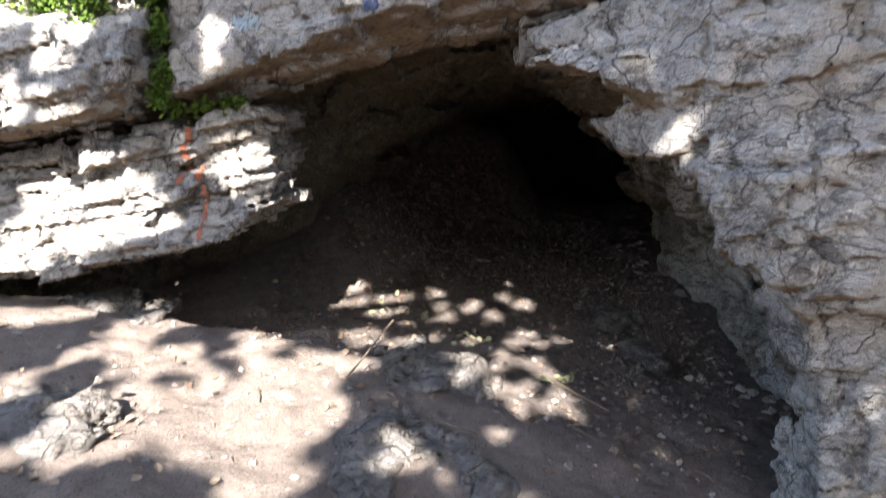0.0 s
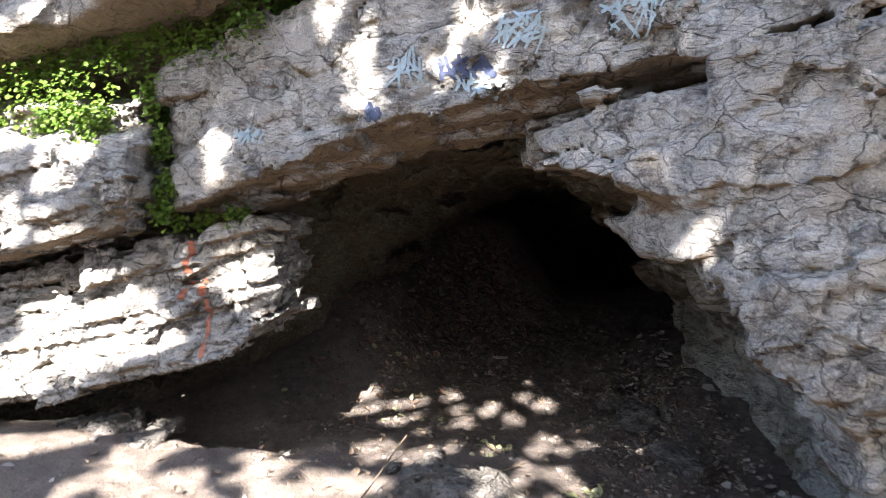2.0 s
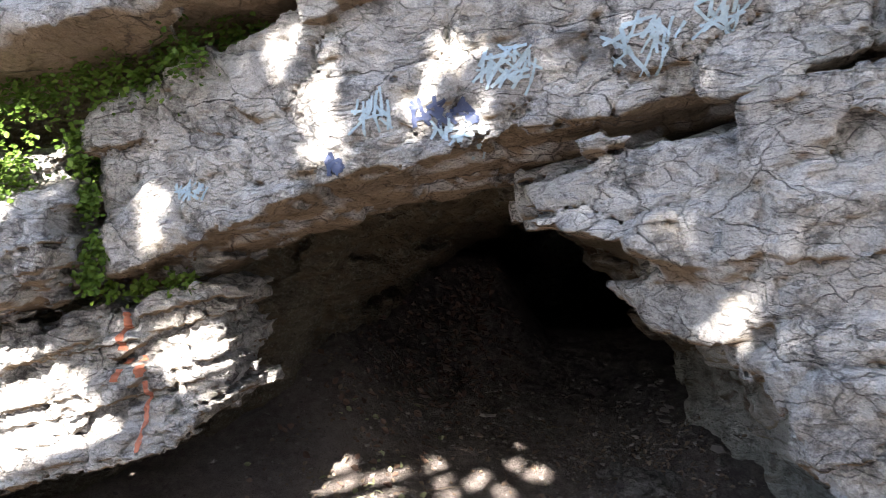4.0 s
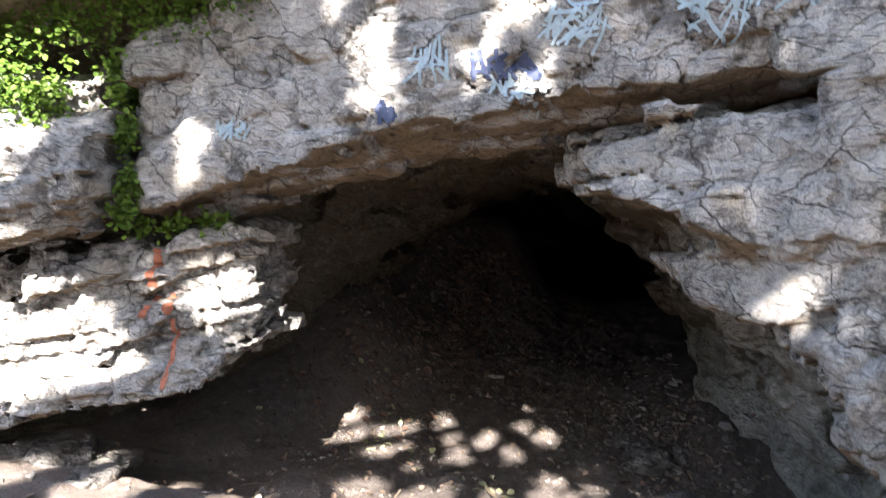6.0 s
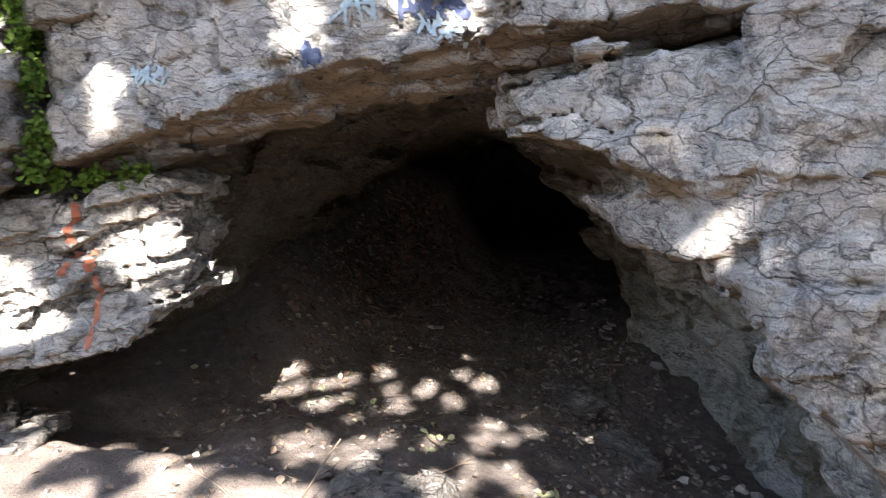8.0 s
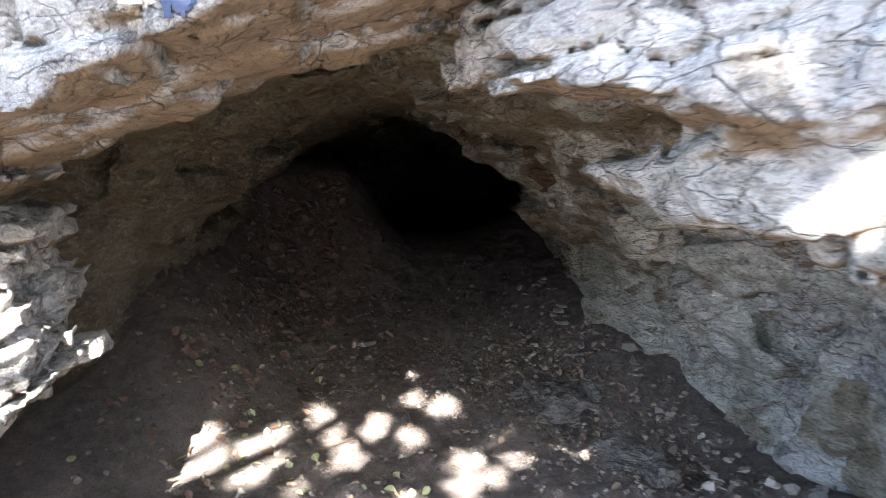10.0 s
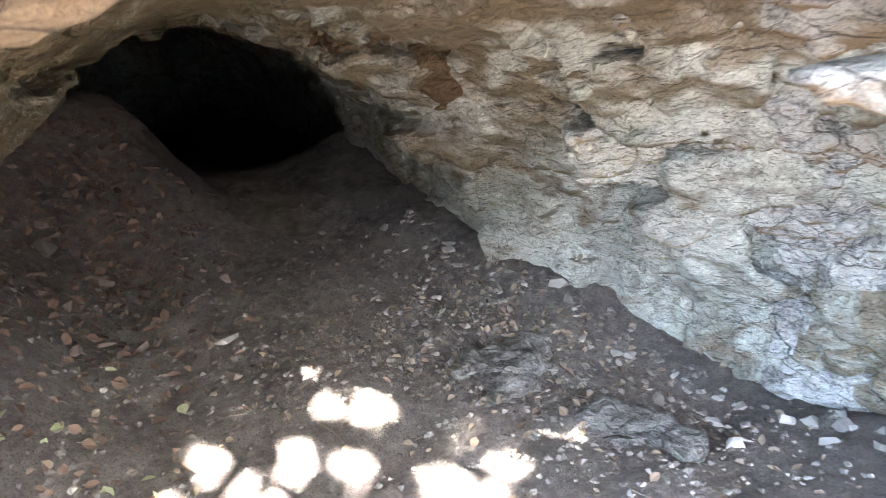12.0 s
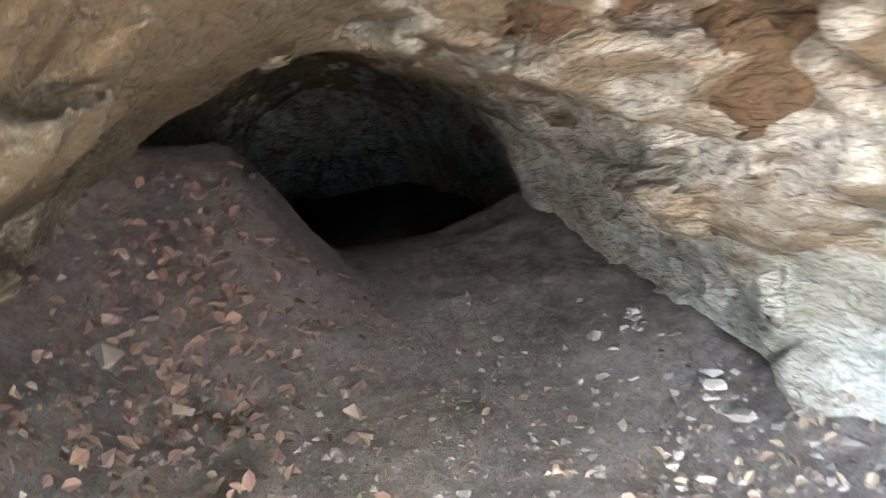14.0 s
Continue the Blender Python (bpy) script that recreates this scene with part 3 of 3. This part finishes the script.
# ---- fallen leaves and twigs ----
def leaf_points(w, l, bend, rnd):
    """A small leaf of six points, pointed, bent along its middle."""
    c = rnd.uniform(0.4, 1.0) * bend
    return [(0, 0, 0), (w * 0.5, l * 0.35, c * w), (w * 0.42, l * 0.7, c * w * 0.9), (0, l, c * w * 0.3), (-w * 0.42, l * 0.7, c * w * 0.9), (-w * 0.5, l * 0.35, c * w)], [(0, 1, 2, 3), (0, 3, 4, 5)]


def leaf_cloud(name, places, material, size, bend, label, category, kind="stuff", seed=3):
    """Many leaves in one mesh. places: (place, normal, spread of tilt)."""
    rnd = random.Random(seed)
    verts, faces = [], []
    for p, nrm, tilt in places:
        s = rnd.uniform(*size)
        pts, fs = leaf_points(s * rnd.uniform(0.5, 0.8), s, bend, rnd)
        up = (Vector(nrm) + Vector((rnd.gauss(0, tilt), rnd.gauss(0, tilt), rnd.gauss(0, tilt)))).normalized()
        m = up.to_track_quat("Z", "Y").to_matrix() @ Matrix.Rotation(rnd.uniform(0, 6.3), 3, "Z")
        o = len(verts)
        verts += [tuple(m @ Vector(q) + Vector(p)) for q in pts]
        faces += [tuple(o + k for k in f) for f in fs]
    me = bpy.data.meshes.new(name)
    me.from_pydata(verts, [], faces)
    me.materials.append(material)
    return tagged(new(name, me), label, category, kind=kind)


def litter_places():
    out = []
    for cx, cy, sx, sy, count in ((1.5, 5.9, 0.35, 0.5, 480), (0.9, 6.5, 0.5, 0.4, 340), (-0.6, 5.9, 0.5, 0.7, 260), (-0.5, 7.3, 0.4, 0.6, 200), (1.4, 4.4, 0.5, 0.5, 160), (-0.4, 4.7, 0.8, 0.4, 140),
                                  (-1.5, 2.8, 0.5, 0.4, 160), (-0.6, 3.6, 0.9, 0.5, 90), (0.9, 3.6, 0.4, 0.5, 90), (0.6, 7.4, 0.5, 0.6, 110)):
        for _ in range(count):
            p, n = floor_at(rnd.gauss(cx, sx), rnd.gauss(cy, sy))
            if p.z < 1.4:
                out.append((p + Vector((0, 0, 0.006)), n, 0.35))
    return out


leaf_cloud("leaf_litter", litter_places(), LEAF_DRY, (0.02, 0.055), 0.35, "dry curled brown and grey leaves scattered over the earth", "leaf litter")
heap_leaves = []
for cx, cy, sx, sy, count in ((0.1, 8.4, 0.25, 0.45, 330), (-0.3, 7.5, 0.25, 0.4, 240), (-0.6, 6.4, 0.3, 0.5, 110)):
    for _ in range(count):
        p, n = floor_at(rnd.gauss(cx, sx), rnd.gauss(cy, sy))
        heap_leaves.append((p + Vector((0, 0, 0.012)), n, 0.4))
leaf_cloud("heap_leaves", heap_leaves, varied_material("reddish_dry_leaf", (0.07, 0.043, 0.035), (0.25, 0.165, 0.125), 0.75, 30), (0.035, 0.085), 0.3, "reddish brown dead leaves lying thick on the rubble heap", "leaf litter", seed=17)
fresh = []
for cx, cy, s in ((-0.45, 5.45, 0.18), (-0.6, 6.1, 0.25), (0.75, 4.25, 0.1), (0.2, 4.9, 0.12)):
    for _ in range(16):
        p, n = floor_at(rnd.gauss(cx, s), rnd.gauss(cy, s))
        fresh.append((p + Vector((0, 0, 0.012)), n, 0.4))
leaf_cloud("fallen_green_leaves", fresh, varied_material("fading_leaf", (0.16, 0.2, 0.08), (0.36, 0.38, 0.24), 0.6, 30), (0.035, 0.075), 0.3, "fallen grey-green leaves lying on the cave floor", "leaf litter", seed=8)


def gravel():
    """Small sharp flakes of limestone, too many to count, strewn over the cave floor."""
    k = random.Random(21)
    verts, faces = [], []
    for cx, cy, sx, sy, count in ((1.35, 5.9, 0.4, 0.5, 1100), (0.8, 6.5, 0.5, 0.4, 450), (-0.5, 7.4, 0.4, 0.6, 700), (-0.6, 5.9, 0.6, 0.6, 700), (1.3, 4.6, 0.4, 0.5, 500), (-0.6, 3.2, 1.0, 0.7, 350), (0.5, 7.4, 0.5, 0.6, 400)):
        for _ in range(count):
            p, n = floor_at(k.gauss(cx, sx), k.gauss(cy, sy))
            if p.z > 1.2:
                continue
            s = k.choice((0.008, 0.011, 0.015, 0.026))
            m = Euler((k.uniform(-0.5, 0.5), k.uniform(-0.5, 0.5), k.uniform(0, 6.3))).to_matrix()
            o = len(verts)
            for q in ((1, 0, 0), (0.2, 0.8, 0.1), (-0.9, 0.3, 0), (-0.3, -0.7, 0.1), (k.uniform(-0.3, 0.3), k.uniform(-0.2, 0.2), k.uniform(0.35, 0.7))):
                verts.append(tuple(m @ (Vector(q) * s) + p))
            faces += [(o + i, o + (i + 1) % 4, o + 4) for i in range(4)]
    me = bpy.data.meshes.new("gravel")
    me.from_pydata(verts, [], faces)
    me.materials.append(STONE)
    tagged(new("gravel", me), "small sharp grey limestone flakes strewn over dark earth", "gravel", kind="stuff")


gravel()


def twig(a, b, r, bend, label):
    """A thin crooked stick from a to b with one side shoot."""
    a, b = Vector(a), Vector(b)
    side = (b - a).cross(Vector((0, 0, 1))).normalized()
    root = tagged(new("twig"), label, "twig", "fallen twigs")
    root.location = a

    def stick(name, p, q, r0, r1, wob):
        bm = bmesh.new()
        rings = []
        for i in range(6):
            t = i / 5
            c = p.lerp(q, t) + side * wob * math.sin(t * 5) + Vector((0, 0, wob * 0.6 * math.sin(t * 3)))
            d = (q - p).normalized()
            u = d.orthogonal().normalized()
            v = d.cross(u)
            r = r0 + (r1 - r0) * t
            rings.append([bm.verts.new(c - a + (u * math.cos(k * 1.2566) + v * math.sin(k * 1.2566)) * r) for k in range(5)])
        for r1_, r2_ in zip(rings, rings[1:]):
            for k in range(5):
                bm.faces.new((r1_[k], r1_[(k + 1) % 5], r2_[(k + 1) % 5], r2_[k]))
        bm.faces.new(rings[0][::-1])
        bm.faces.new(rings[-1])
        return part(name, bm, TWIG, root)
    stick("stem", a, b, r, r * 0.55, bend)
    m = a.lerp(b, 0.6)
    stick("side_shoot", m, m + (b - a) * 0.22 + side * (b - a).length * 0.14, r * 0.6, r * 0.3, bend * 0.4)


def lying_twig(x, y, ang, length, r=0.004):
    p, _ = floor_at(x, y)
    q, _ = floor_at(x + length * math.cos(ang), y + length * math.sin(ang))
    twig(p + Vector((0, 0, r + 0.008)), q + Vector((0, 0, r + 0.012)), r, length * 0.03, "thin dry twig lying on the earth floor")


p0, _ = floor_at(-0.42, 3.65)
twig(p0 + Vector((0, 0, -0.02)), p0 + Vector((0.22, 0.42, 0.24)), 0.006, 0.008, "thin dark stick leaning against the boulder")
lying_twig(0.72, 4.25, -0.9, 0.45, 0.009)
lying_twig(0.2, 4.95, -1.2, 0.25, 0.008)
lying_twig(-0.72, 3.3, 1.9, 0.14, 0.006)
for i in range(34):
    lying_twig(rnd.uniform(-1.2, 1.8), rnd.uniform(3.0, 7.2), rnd.uniform(0, 6.3), rnd.uniform(0.08, 0.3), rnd.uniform(0.002, 0.005))

# the pale flake on the cave floor
p0, _ = floor_at(0.25, 6.83)
flake = new("stone", STONES[3])
flake.matrix_world = Matrix.LocRotScale(p0 + Vector((0, 0, 0.012)), Euler((0, 0.1, 0.3)), Vector((0.1, 0.07, 0.05)))
tagged(flake, "pale flat limestone flake lying on dark earth", "stone", "cobbles")


# ---- plants in the crevices ----
def crevice_plant(x, z, r, count, seed, deepest=9.0):
    p, n = cast((x, 2.2, z), (0, 1, 0))
    if p is None:
        return
    p.y = min(p.y, deepest)
    k = random.Random(seed)
    root = tagged(new("crevice_plant"), "bright green small-leaved plant growing from the rock crevice", "plant", "plants in the crevices")
    root.location = p + Vector((0, -0.015, 0))
    verts, faces, stems = [], [], bmesh.new()
    for i in range(count):
        d = Vector((k.gauss(0, 0.6), -abs(k.gauss(0, 0.55)) - 0.1, k.gauss(-0.05, 0.75)))
        tip = d * r * k.uniform(0.5, 1.0)
        s = k.uniform(0.016, 0.034)
        pts, fs = leaf_points(s * 0.85, s, 0.25, k)
        up = Vector((k.gauss(0, 0.5), -0.7 + k.gauss(0, 0.4), 0.7 + k.gauss(0, 0.3))).normalized()
        m = up.to_track_quat("Z", "Y").to_matrix() @ Matrix.Rotation(k.uniform(0, 6.3), 3, "Z")
        o = len(verts)
        verts += [tuple(m @ Vector(q) + tip) for q in pts]
        faces += [tuple(o + j for j in f) for f in fs]
        if i % 5 == 0:
            a = Vector((0, 0.02, 0))
            u = tip.orthogonal().normalized() * 0.0015
            v = tip.cross(u).normalized() * 0.0015
            q = [stems.verts.new(a + u), stems.verts.new(a + v), stems.verts.new(a - u), stems.verts.new(tip)]
            for f in ((0, 1, 3), (1, 2, 3), (2, 0, 3)):
                stems.faces.new([q[j] for j in f])
    me = bpy.data.meshes.new("foliage")
    me.from_pydata(verts, [], faces)
    me.materials.append(LEAF_GREEN)
    new("foliage", me).parent = root
    part("stalk", stems, LEAF_GREEN, root)


for i, z in enumerate((1.47, 1.53, 1.62, 1.8, 1.86, 2.0, 2.1)):
    crevice_plant(-1.49 - 0.12 * (z - 1.5) + rnd.uniform(-0.025, 0.025), float(z), 0.055, 110, 100 + i, 3.98)
for i, x in enumerate((-1.47, -1.36, -1.3, -1.18, -1.1)):
    crevice_plant(float(x), 1.42 + 0.12 * (x + 1.5), 0.045, 60, 120 + i, 4.1)
for i, x in enumerate(np.linspace(-2.4, -1.62, 9)):
    crevice_plant(float(x), 2.02 + rnd.uniform(-0.12, 0.1), 0.13, 220, 140 + i)
for i, x in enumerate(np.linspace(-2.5, -0.7, 14)):
    crevice_plant(float(x), 2.24 + 0.25 * (x + 1.9) + rnd.uniform(-0.04, 0.05), 0.12, 190, 160 + i, 3.95)


# ---- paint on the rock ----
def paint(name, strokes, material, label, y0=2.0):
    """Sprayed strokes that follow the rock's face: (x0, z0, x1, z1, width)."""
    k = random.Random(len(strokes) * 7 + 1)
    root = tagged(new(name), label, "graffiti", "paint on the rock")
    first, _ = cast((strokes[0][0], y0, strokes[0][1]), (0, 1, 0))
    root.location = first
    for x0, z0, x1, z1, w in strokes:
        verts, faces = [], []
        length = math.hypot(x1 - x0, z1 - z0)
        steps = max(2, int(length / 0.012))
        sx, sz = -(z1 - z0) / length, (x1 - x0) / length
        row = None
        wob = k.uniform(-0.25, 0.25)
        for i in range(steps + 1):
            t = i / steps
            cx, cz = x0 + (x1 - x0) * t + sx * wob * length * t * (1 - t), z0 + (z1 - z0) * t + sz * wob * length * t * (1 - t)
            ww = w * (0.35 + 0.3 * k.random())
            pair = []
            for s in (-1, 0, 1):
                p, n = cast((cx + sx * ww * s, y0, cz + sz * ww * s), (0, 1, 0))
                pair.append(p + Vector((0, -0.004, 0)) + n * 0.003 if p else None)
            ok = None not in pair and max((pair[0] - pair[1]).length, (pair[2] - pair[1]).length) < 3 * ww + 0.01
            new_row = None
            if ok:
                o = len(verts)
                verts += [tuple(p) for p in pair]
                new_row = (o, o + 1, o + 2)
                if row and (Vector(verts[row[1]]) - pair[1]).length < 0.06:
                    faces += [(row[0], row[1], new_row[1], new_row[0]), (row[1], row[2], new_row[2], new_row[1])]
            row = new_row
        if faces:
            me = bpy.data.meshes.new("stroke")
            me.from_pydata([tuple(Vector(v) - first) for v in verts], [], faces)
            me.materials.append(material)
            new("stroke", me).parent = root
    return root


def scrawl(x, z, w, h, count, width, seed):
    """Worn lettering that can no longer be read: short strokes, a few for each letter."""
    k = random.Random(seed)
    out = []
    for i in range(count):
        cx, cw = x + w * (i + 0.5) / count, w / count
        for _ in range(k.choice((2, 3, 3))):
            ang = k.choice((1.4, 1.75, 0.2, 2.4, 0.9)) + k.uniform(-0.2, 0.2)
            ln = min(h, 0.2) * k.uniform(0.14, 0.34)
            px, pz = cx + k.uniform(-0.3, 0.3) * cw, z + h * k.uniform(0.25, 0.75)
            out.append((px - ln * math.cos(ang), pz - ln * math.sin(ang), px + ln * math.cos(ang), pz + ln * math.sin(ang), width * k.uniform(0.7, 1.3)))
    return out


BLUE = varied_material("pale_blue_paint", (0.27, 0.37, 0.44), (0.37, 0.48, 0.55), 0.7, 90)
NAVY = varied_material("dark_blue_paint", (0.02, 0.03, 0.07), (0.05, 0.07, 0.14), 0.5, 60)
RED = varied_material("rust_red_paint", (0.28, 0.09, 0.05), (0.36, 0.14, 0.09), 0.7, 50)
for j, (x, z, w, h, count) in enumerate(((-1.08, 1.82, 0.16, 0.1, 4), (-0.24, 2.06, 0.14, 0.18, 3), (0.24, 2.18, 0.18, 0.24, 5), (0.68, 2.2, 0.2, 0.26, 4), (0.96, 2.3, 0.12, 0.2, 3), (1.25, 2.4, 0.2, 0.16, 4), (0.06, 2.0, 0.2, 0.14, 4))):
    paint("graffiti", scrawl(x, z, w, h, 2 * count, 0.011, 40 + j), BLUE, "faded pale blue spray paint strokes on the limestone")
paint("graffiti", scrawl(-0.02, 2.07, 0.24, 0.13, 9, 0.014, 61) + scrawl(-0.36, 1.9, 0.07, 0.12, 3, 0.018, 62), NAVY, "dark blue spray paint marks on the limestone")
paint("graffiti", [(-1.42, 1.35, -1.42, 1.02, 0.035), (-1.34, 1.12, -1.28, 0.72, 0.022)], RED, "rust red painted line running down the ledge")
SCRATCH = varied_material("scratched_pale_line", (0.55, 0.5, 0.42), (0.65, 0.6, 0.52), 0.8, 60)
paint("graffiti", [(1.22, 1.56, 1.27, 1.57, 0.006), (1.27, 1.57, 1.25, 1.52, 0.006), (1.25, 1.52, 1.22, 1.48, 0.006), (1.34, 1.47, 1.36, 1.57, 0.006), (1.36, 1.57, 1.40, 1.45, 0.006), (1.34, 1.51, 1.39, 1.5, 0.006)],
      SCRATCH, "pale scratched marks on the brown cave rock", 5.2)


# ---- the tree whose crown dapples the mouth ----
SIDE = SUN_TO.cross(Vector((0, 0, 1))).normalized()
RISE = SIDE.cross(SUN_TO).normalized()
# gaps in the crown, by the place on the ground or rock that the sun reaches through them: x, y, radius
GAPS_CAVE = ((-0.47, 5.45, 0.05), (-0.4, 5.66, 0.11), (-0.51, 5.39, 0.075), (-0.11, 5.98, 0.05), (-0.06, 5.76, 0.06), (0.2, 5.77, 0.065), (0.01, 5.47, 0.08), (0.37, 5.62, 0.06), (0.46, 6.04, 0.05),
             (0.6, 5.92, 0.065), (-0.25, 5.18, 0.045), (-0.46, 4.73, 0.065), (-0.27, 4.65, 0.07), (-0.04, 4.85, 0.065), (0.6, 5.3, 0.075), (0.52, 5.01, 0.075), (0.7, 5.1, 0.05), (0.86, 5.26, 0.045),
             (0.46, 4.58, 0.075), (0.63, 4.59, 0.075), (0.72, 4.4, 0.06), (0.23, 4.93, 0.045), (-0.79, 5.37, 0.045))
GAPS_PATH = ((-1.17, 3.06, 0.19), (-0.84, 3.08, 0.24), (-0.59, 3.44, 0.18), (-0.49, 3.87, 0.14), (-0.55, 2.87, 0.2), (-1.26, 2.67, 0.13), (-2.18, 3.86, 0.2), (-0.49, 4.6, 0.09), (-0.19, 4.6, 0.12), (-1.28, 3.57, 0.13),
             (0.27, 4.25, 0.11), (0.5, 3.95, 0.11), (0.74, 3.92, 0.09), (0.0, 3.05, 0.08), (0.41, 3.41, 0.04), (-0.9, 3.85, 0.11), (-1.55, 3.62, 0.13), (-1.62, 4.15, 0.15), (-2.5, 3.7, 0.22), (-1.0, 4.15, 0.08), (-1.75, 3.0, 0.09))
# on the rock face: x, y, z, radius
GAPS_ROCK = ((-0.55, 3.65, 2.42, 0.07), (-0.4, 3.6, 2.2, 0.09), (-0.38, 3.6, 2.06, 0.08), (0.12, 3.5, 2.34, 0.08), (0.0, 3.55, 2.12, 0.06), (0.22, 3.5, 2.08, 0.05), (-1.18, 3.9, 1.78, 0.06), (-1.2, 3.9, 1.66, 0.05),
             (-1.95, 3.85, 2.0, 0.26), (-2.35, 3.8, 1.95, 0.25), (-1.95, 3.75, 1.62, 0.08), (-2.3, 3.7, 1.4, 0.18), (1.02, 3.0, 1.5, 0.045))
GAPS_LEDGE = ((-1.9, 4.0, 0.95, 0.17), (-2.2, 4.0, 0.8, 0.2), (-1.75, 4.0, 0.72, 0.14), (-2.3, 4.0, 0.52, 0.15), (-1.5, 4.0, 0.74, 0.1), (-1.95, 4.0, 0.56, 0.12), (-1.0, 4.1, 1.0, 0.13), (-1.18, 4.1, 1.12, 0.1),
              (-0.88, 4.2, 0.98, 0.1), (-1.12, 4.05, 1.24, 0.05), (-0.9, 4.2, 1.15, 0.07), (-1.65, 4.0, 0.98, 0.07))


def crown_plane(p):
    return p.dot(SIDE), p.dot(RISE)


def tree():
    root = tagged(new("tree"), "tall broadleaf tree shading the cave mouth with a gappy green crown", "tree")
    root.location = (-4.2, -3.2, -0.25)
    base = root.location.copy()
    gaps = [(*crown_plane(Vector((x, y, float(ground_height(np.array(x), np.array(y)))))), r) for x, y, r in GAPS_CAVE + tuple((a, b, 1.2 * c) for a, b, c in GAPS_PATH)]
    gaps += [(*crown_plane(Vector((x, y, z))), r) for x, y, z, r in GAPS_ROCK + tuple((a, b, c, 1.25 * e) for a, b, c, e in GAPS_LEDGE)]
    g = np.array(gaps)
    k = np.random.default_rng(12)
    count = 60000
    # crown leaves lie in a thick slab across the sun's way, about 7 m off
    mid = Vector((-0.3, 3.4, 0.9))
    u, v = k.uniform(-3.0, 3.0, count), k.uniform(-1.9, 2.1, count)
    d = k.uniform(4.6, 6.4, count)
    mu, mv = crown_plane(mid)
    du, dv = (u[:, None] + mu) - g[None, :, 0], (v[:, None] + mv) - g[None, :, 1]
    turn = np.arctan2(dv, du)
    which = np.arange(len(g))[None, :]
    ragged = 0.9 + 0.3 * np.sin(3 * turn + 1.7 * which) + 0.18 * np.sin(5 * turn + 2.9 * which)
    keep = (np.hypot(du, dv) > g[None, :, 2] * ragged + 0.028).all(1)
    edge = (np.abs(u / 2.9) ** 4 + np.abs(v / 2.0) ** 4) ** 0.25 + 0.05 * np.sin(u * 5.1) * np.sin(v * 4.7)
    keep &= edge < 1.0
    u, v, d = u[keep], v[keep], d[keep]
    S, R, W = (np.array(a) for a in (SIDE, RISE, SUN_TO))
    c = np.array(mid) + u[:, None] * S + v[:, None] * R + (d - mid.dot(SUN_TO))[:, None] * W * 1.0
    n = len(c)
    q = k.normal(0, 1, (n, 3)) + 1.3 * W
    q /= np.linalg.norm(q, axis=1)[:, None]
    t = np.cross(q, k.normal(0, 1, (n, 3)))
    t /= np.linalg.norm(t, axis=1)[:, None]
    b = np.cross(q, t)
    s = k.uniform(0.035, 0.065, n)[:, None]
    pts = np.stack([c - t * s * 1.1, c + b * s * 0.6, c + t * s * 1.1, c - b * s * 0.6], 1).reshape(-1, 3) - np.array(base)
    crown = new("crown", grid_mesh("crown", pts, np.arange(4 * n).reshape(n, 4), LEAF_GREEN, False))
    crown.parent = root
    crown["kind"] = "stuff"

    def limb(name, a, b2, r0, r1):
        bm = bmesh.new()
        a, b2 = Vector(a), Vector(b2)
        rings = []
        for i in range(9):
            f = i / 8
            ctr = a.lerp(b2, f) + Vector((0.12 * math.sin(f * 6), 0.1 * math.cos(f * 5), 0))
            r = (r0 + (r1 - r0) * f) * (1 + 0.06 * math.sin(i * 2.3))
            w = (b2 - a).normalized()
            x = w.orthogonal().normalized()
            y = w.cross(x)
            rings.append([bm.verts.new(ctr + (x * math.cos(j * 0.6283) + y * math.sin(j * 0.6283)) * r) for j in range(10)])
        for p, q2 in zip(rings, rings[1:]):
            for j in range(10):
                bm.faces.new((p[j], p[(j + 1) % 10], q2[(j + 1) % 10], q2[j]))
        part(name, bm, BARK, root)
    limb("trunk", (0, 0, -0.4), (0.4, 0.3, 6.2), 0.3, 0.14)
    for tip, z0 in (((3.2, 0.6, 6.2), 3.9), ((1.4, 1.8, 6.6), 4.4), ((5.2, 1.2, 6.4), 4.8), ((0.4, 0.6, 7.4), 5.6)):
        limb("limb", (0.25, 0.2, z0), tip, 0.09, 0.03)


tree()
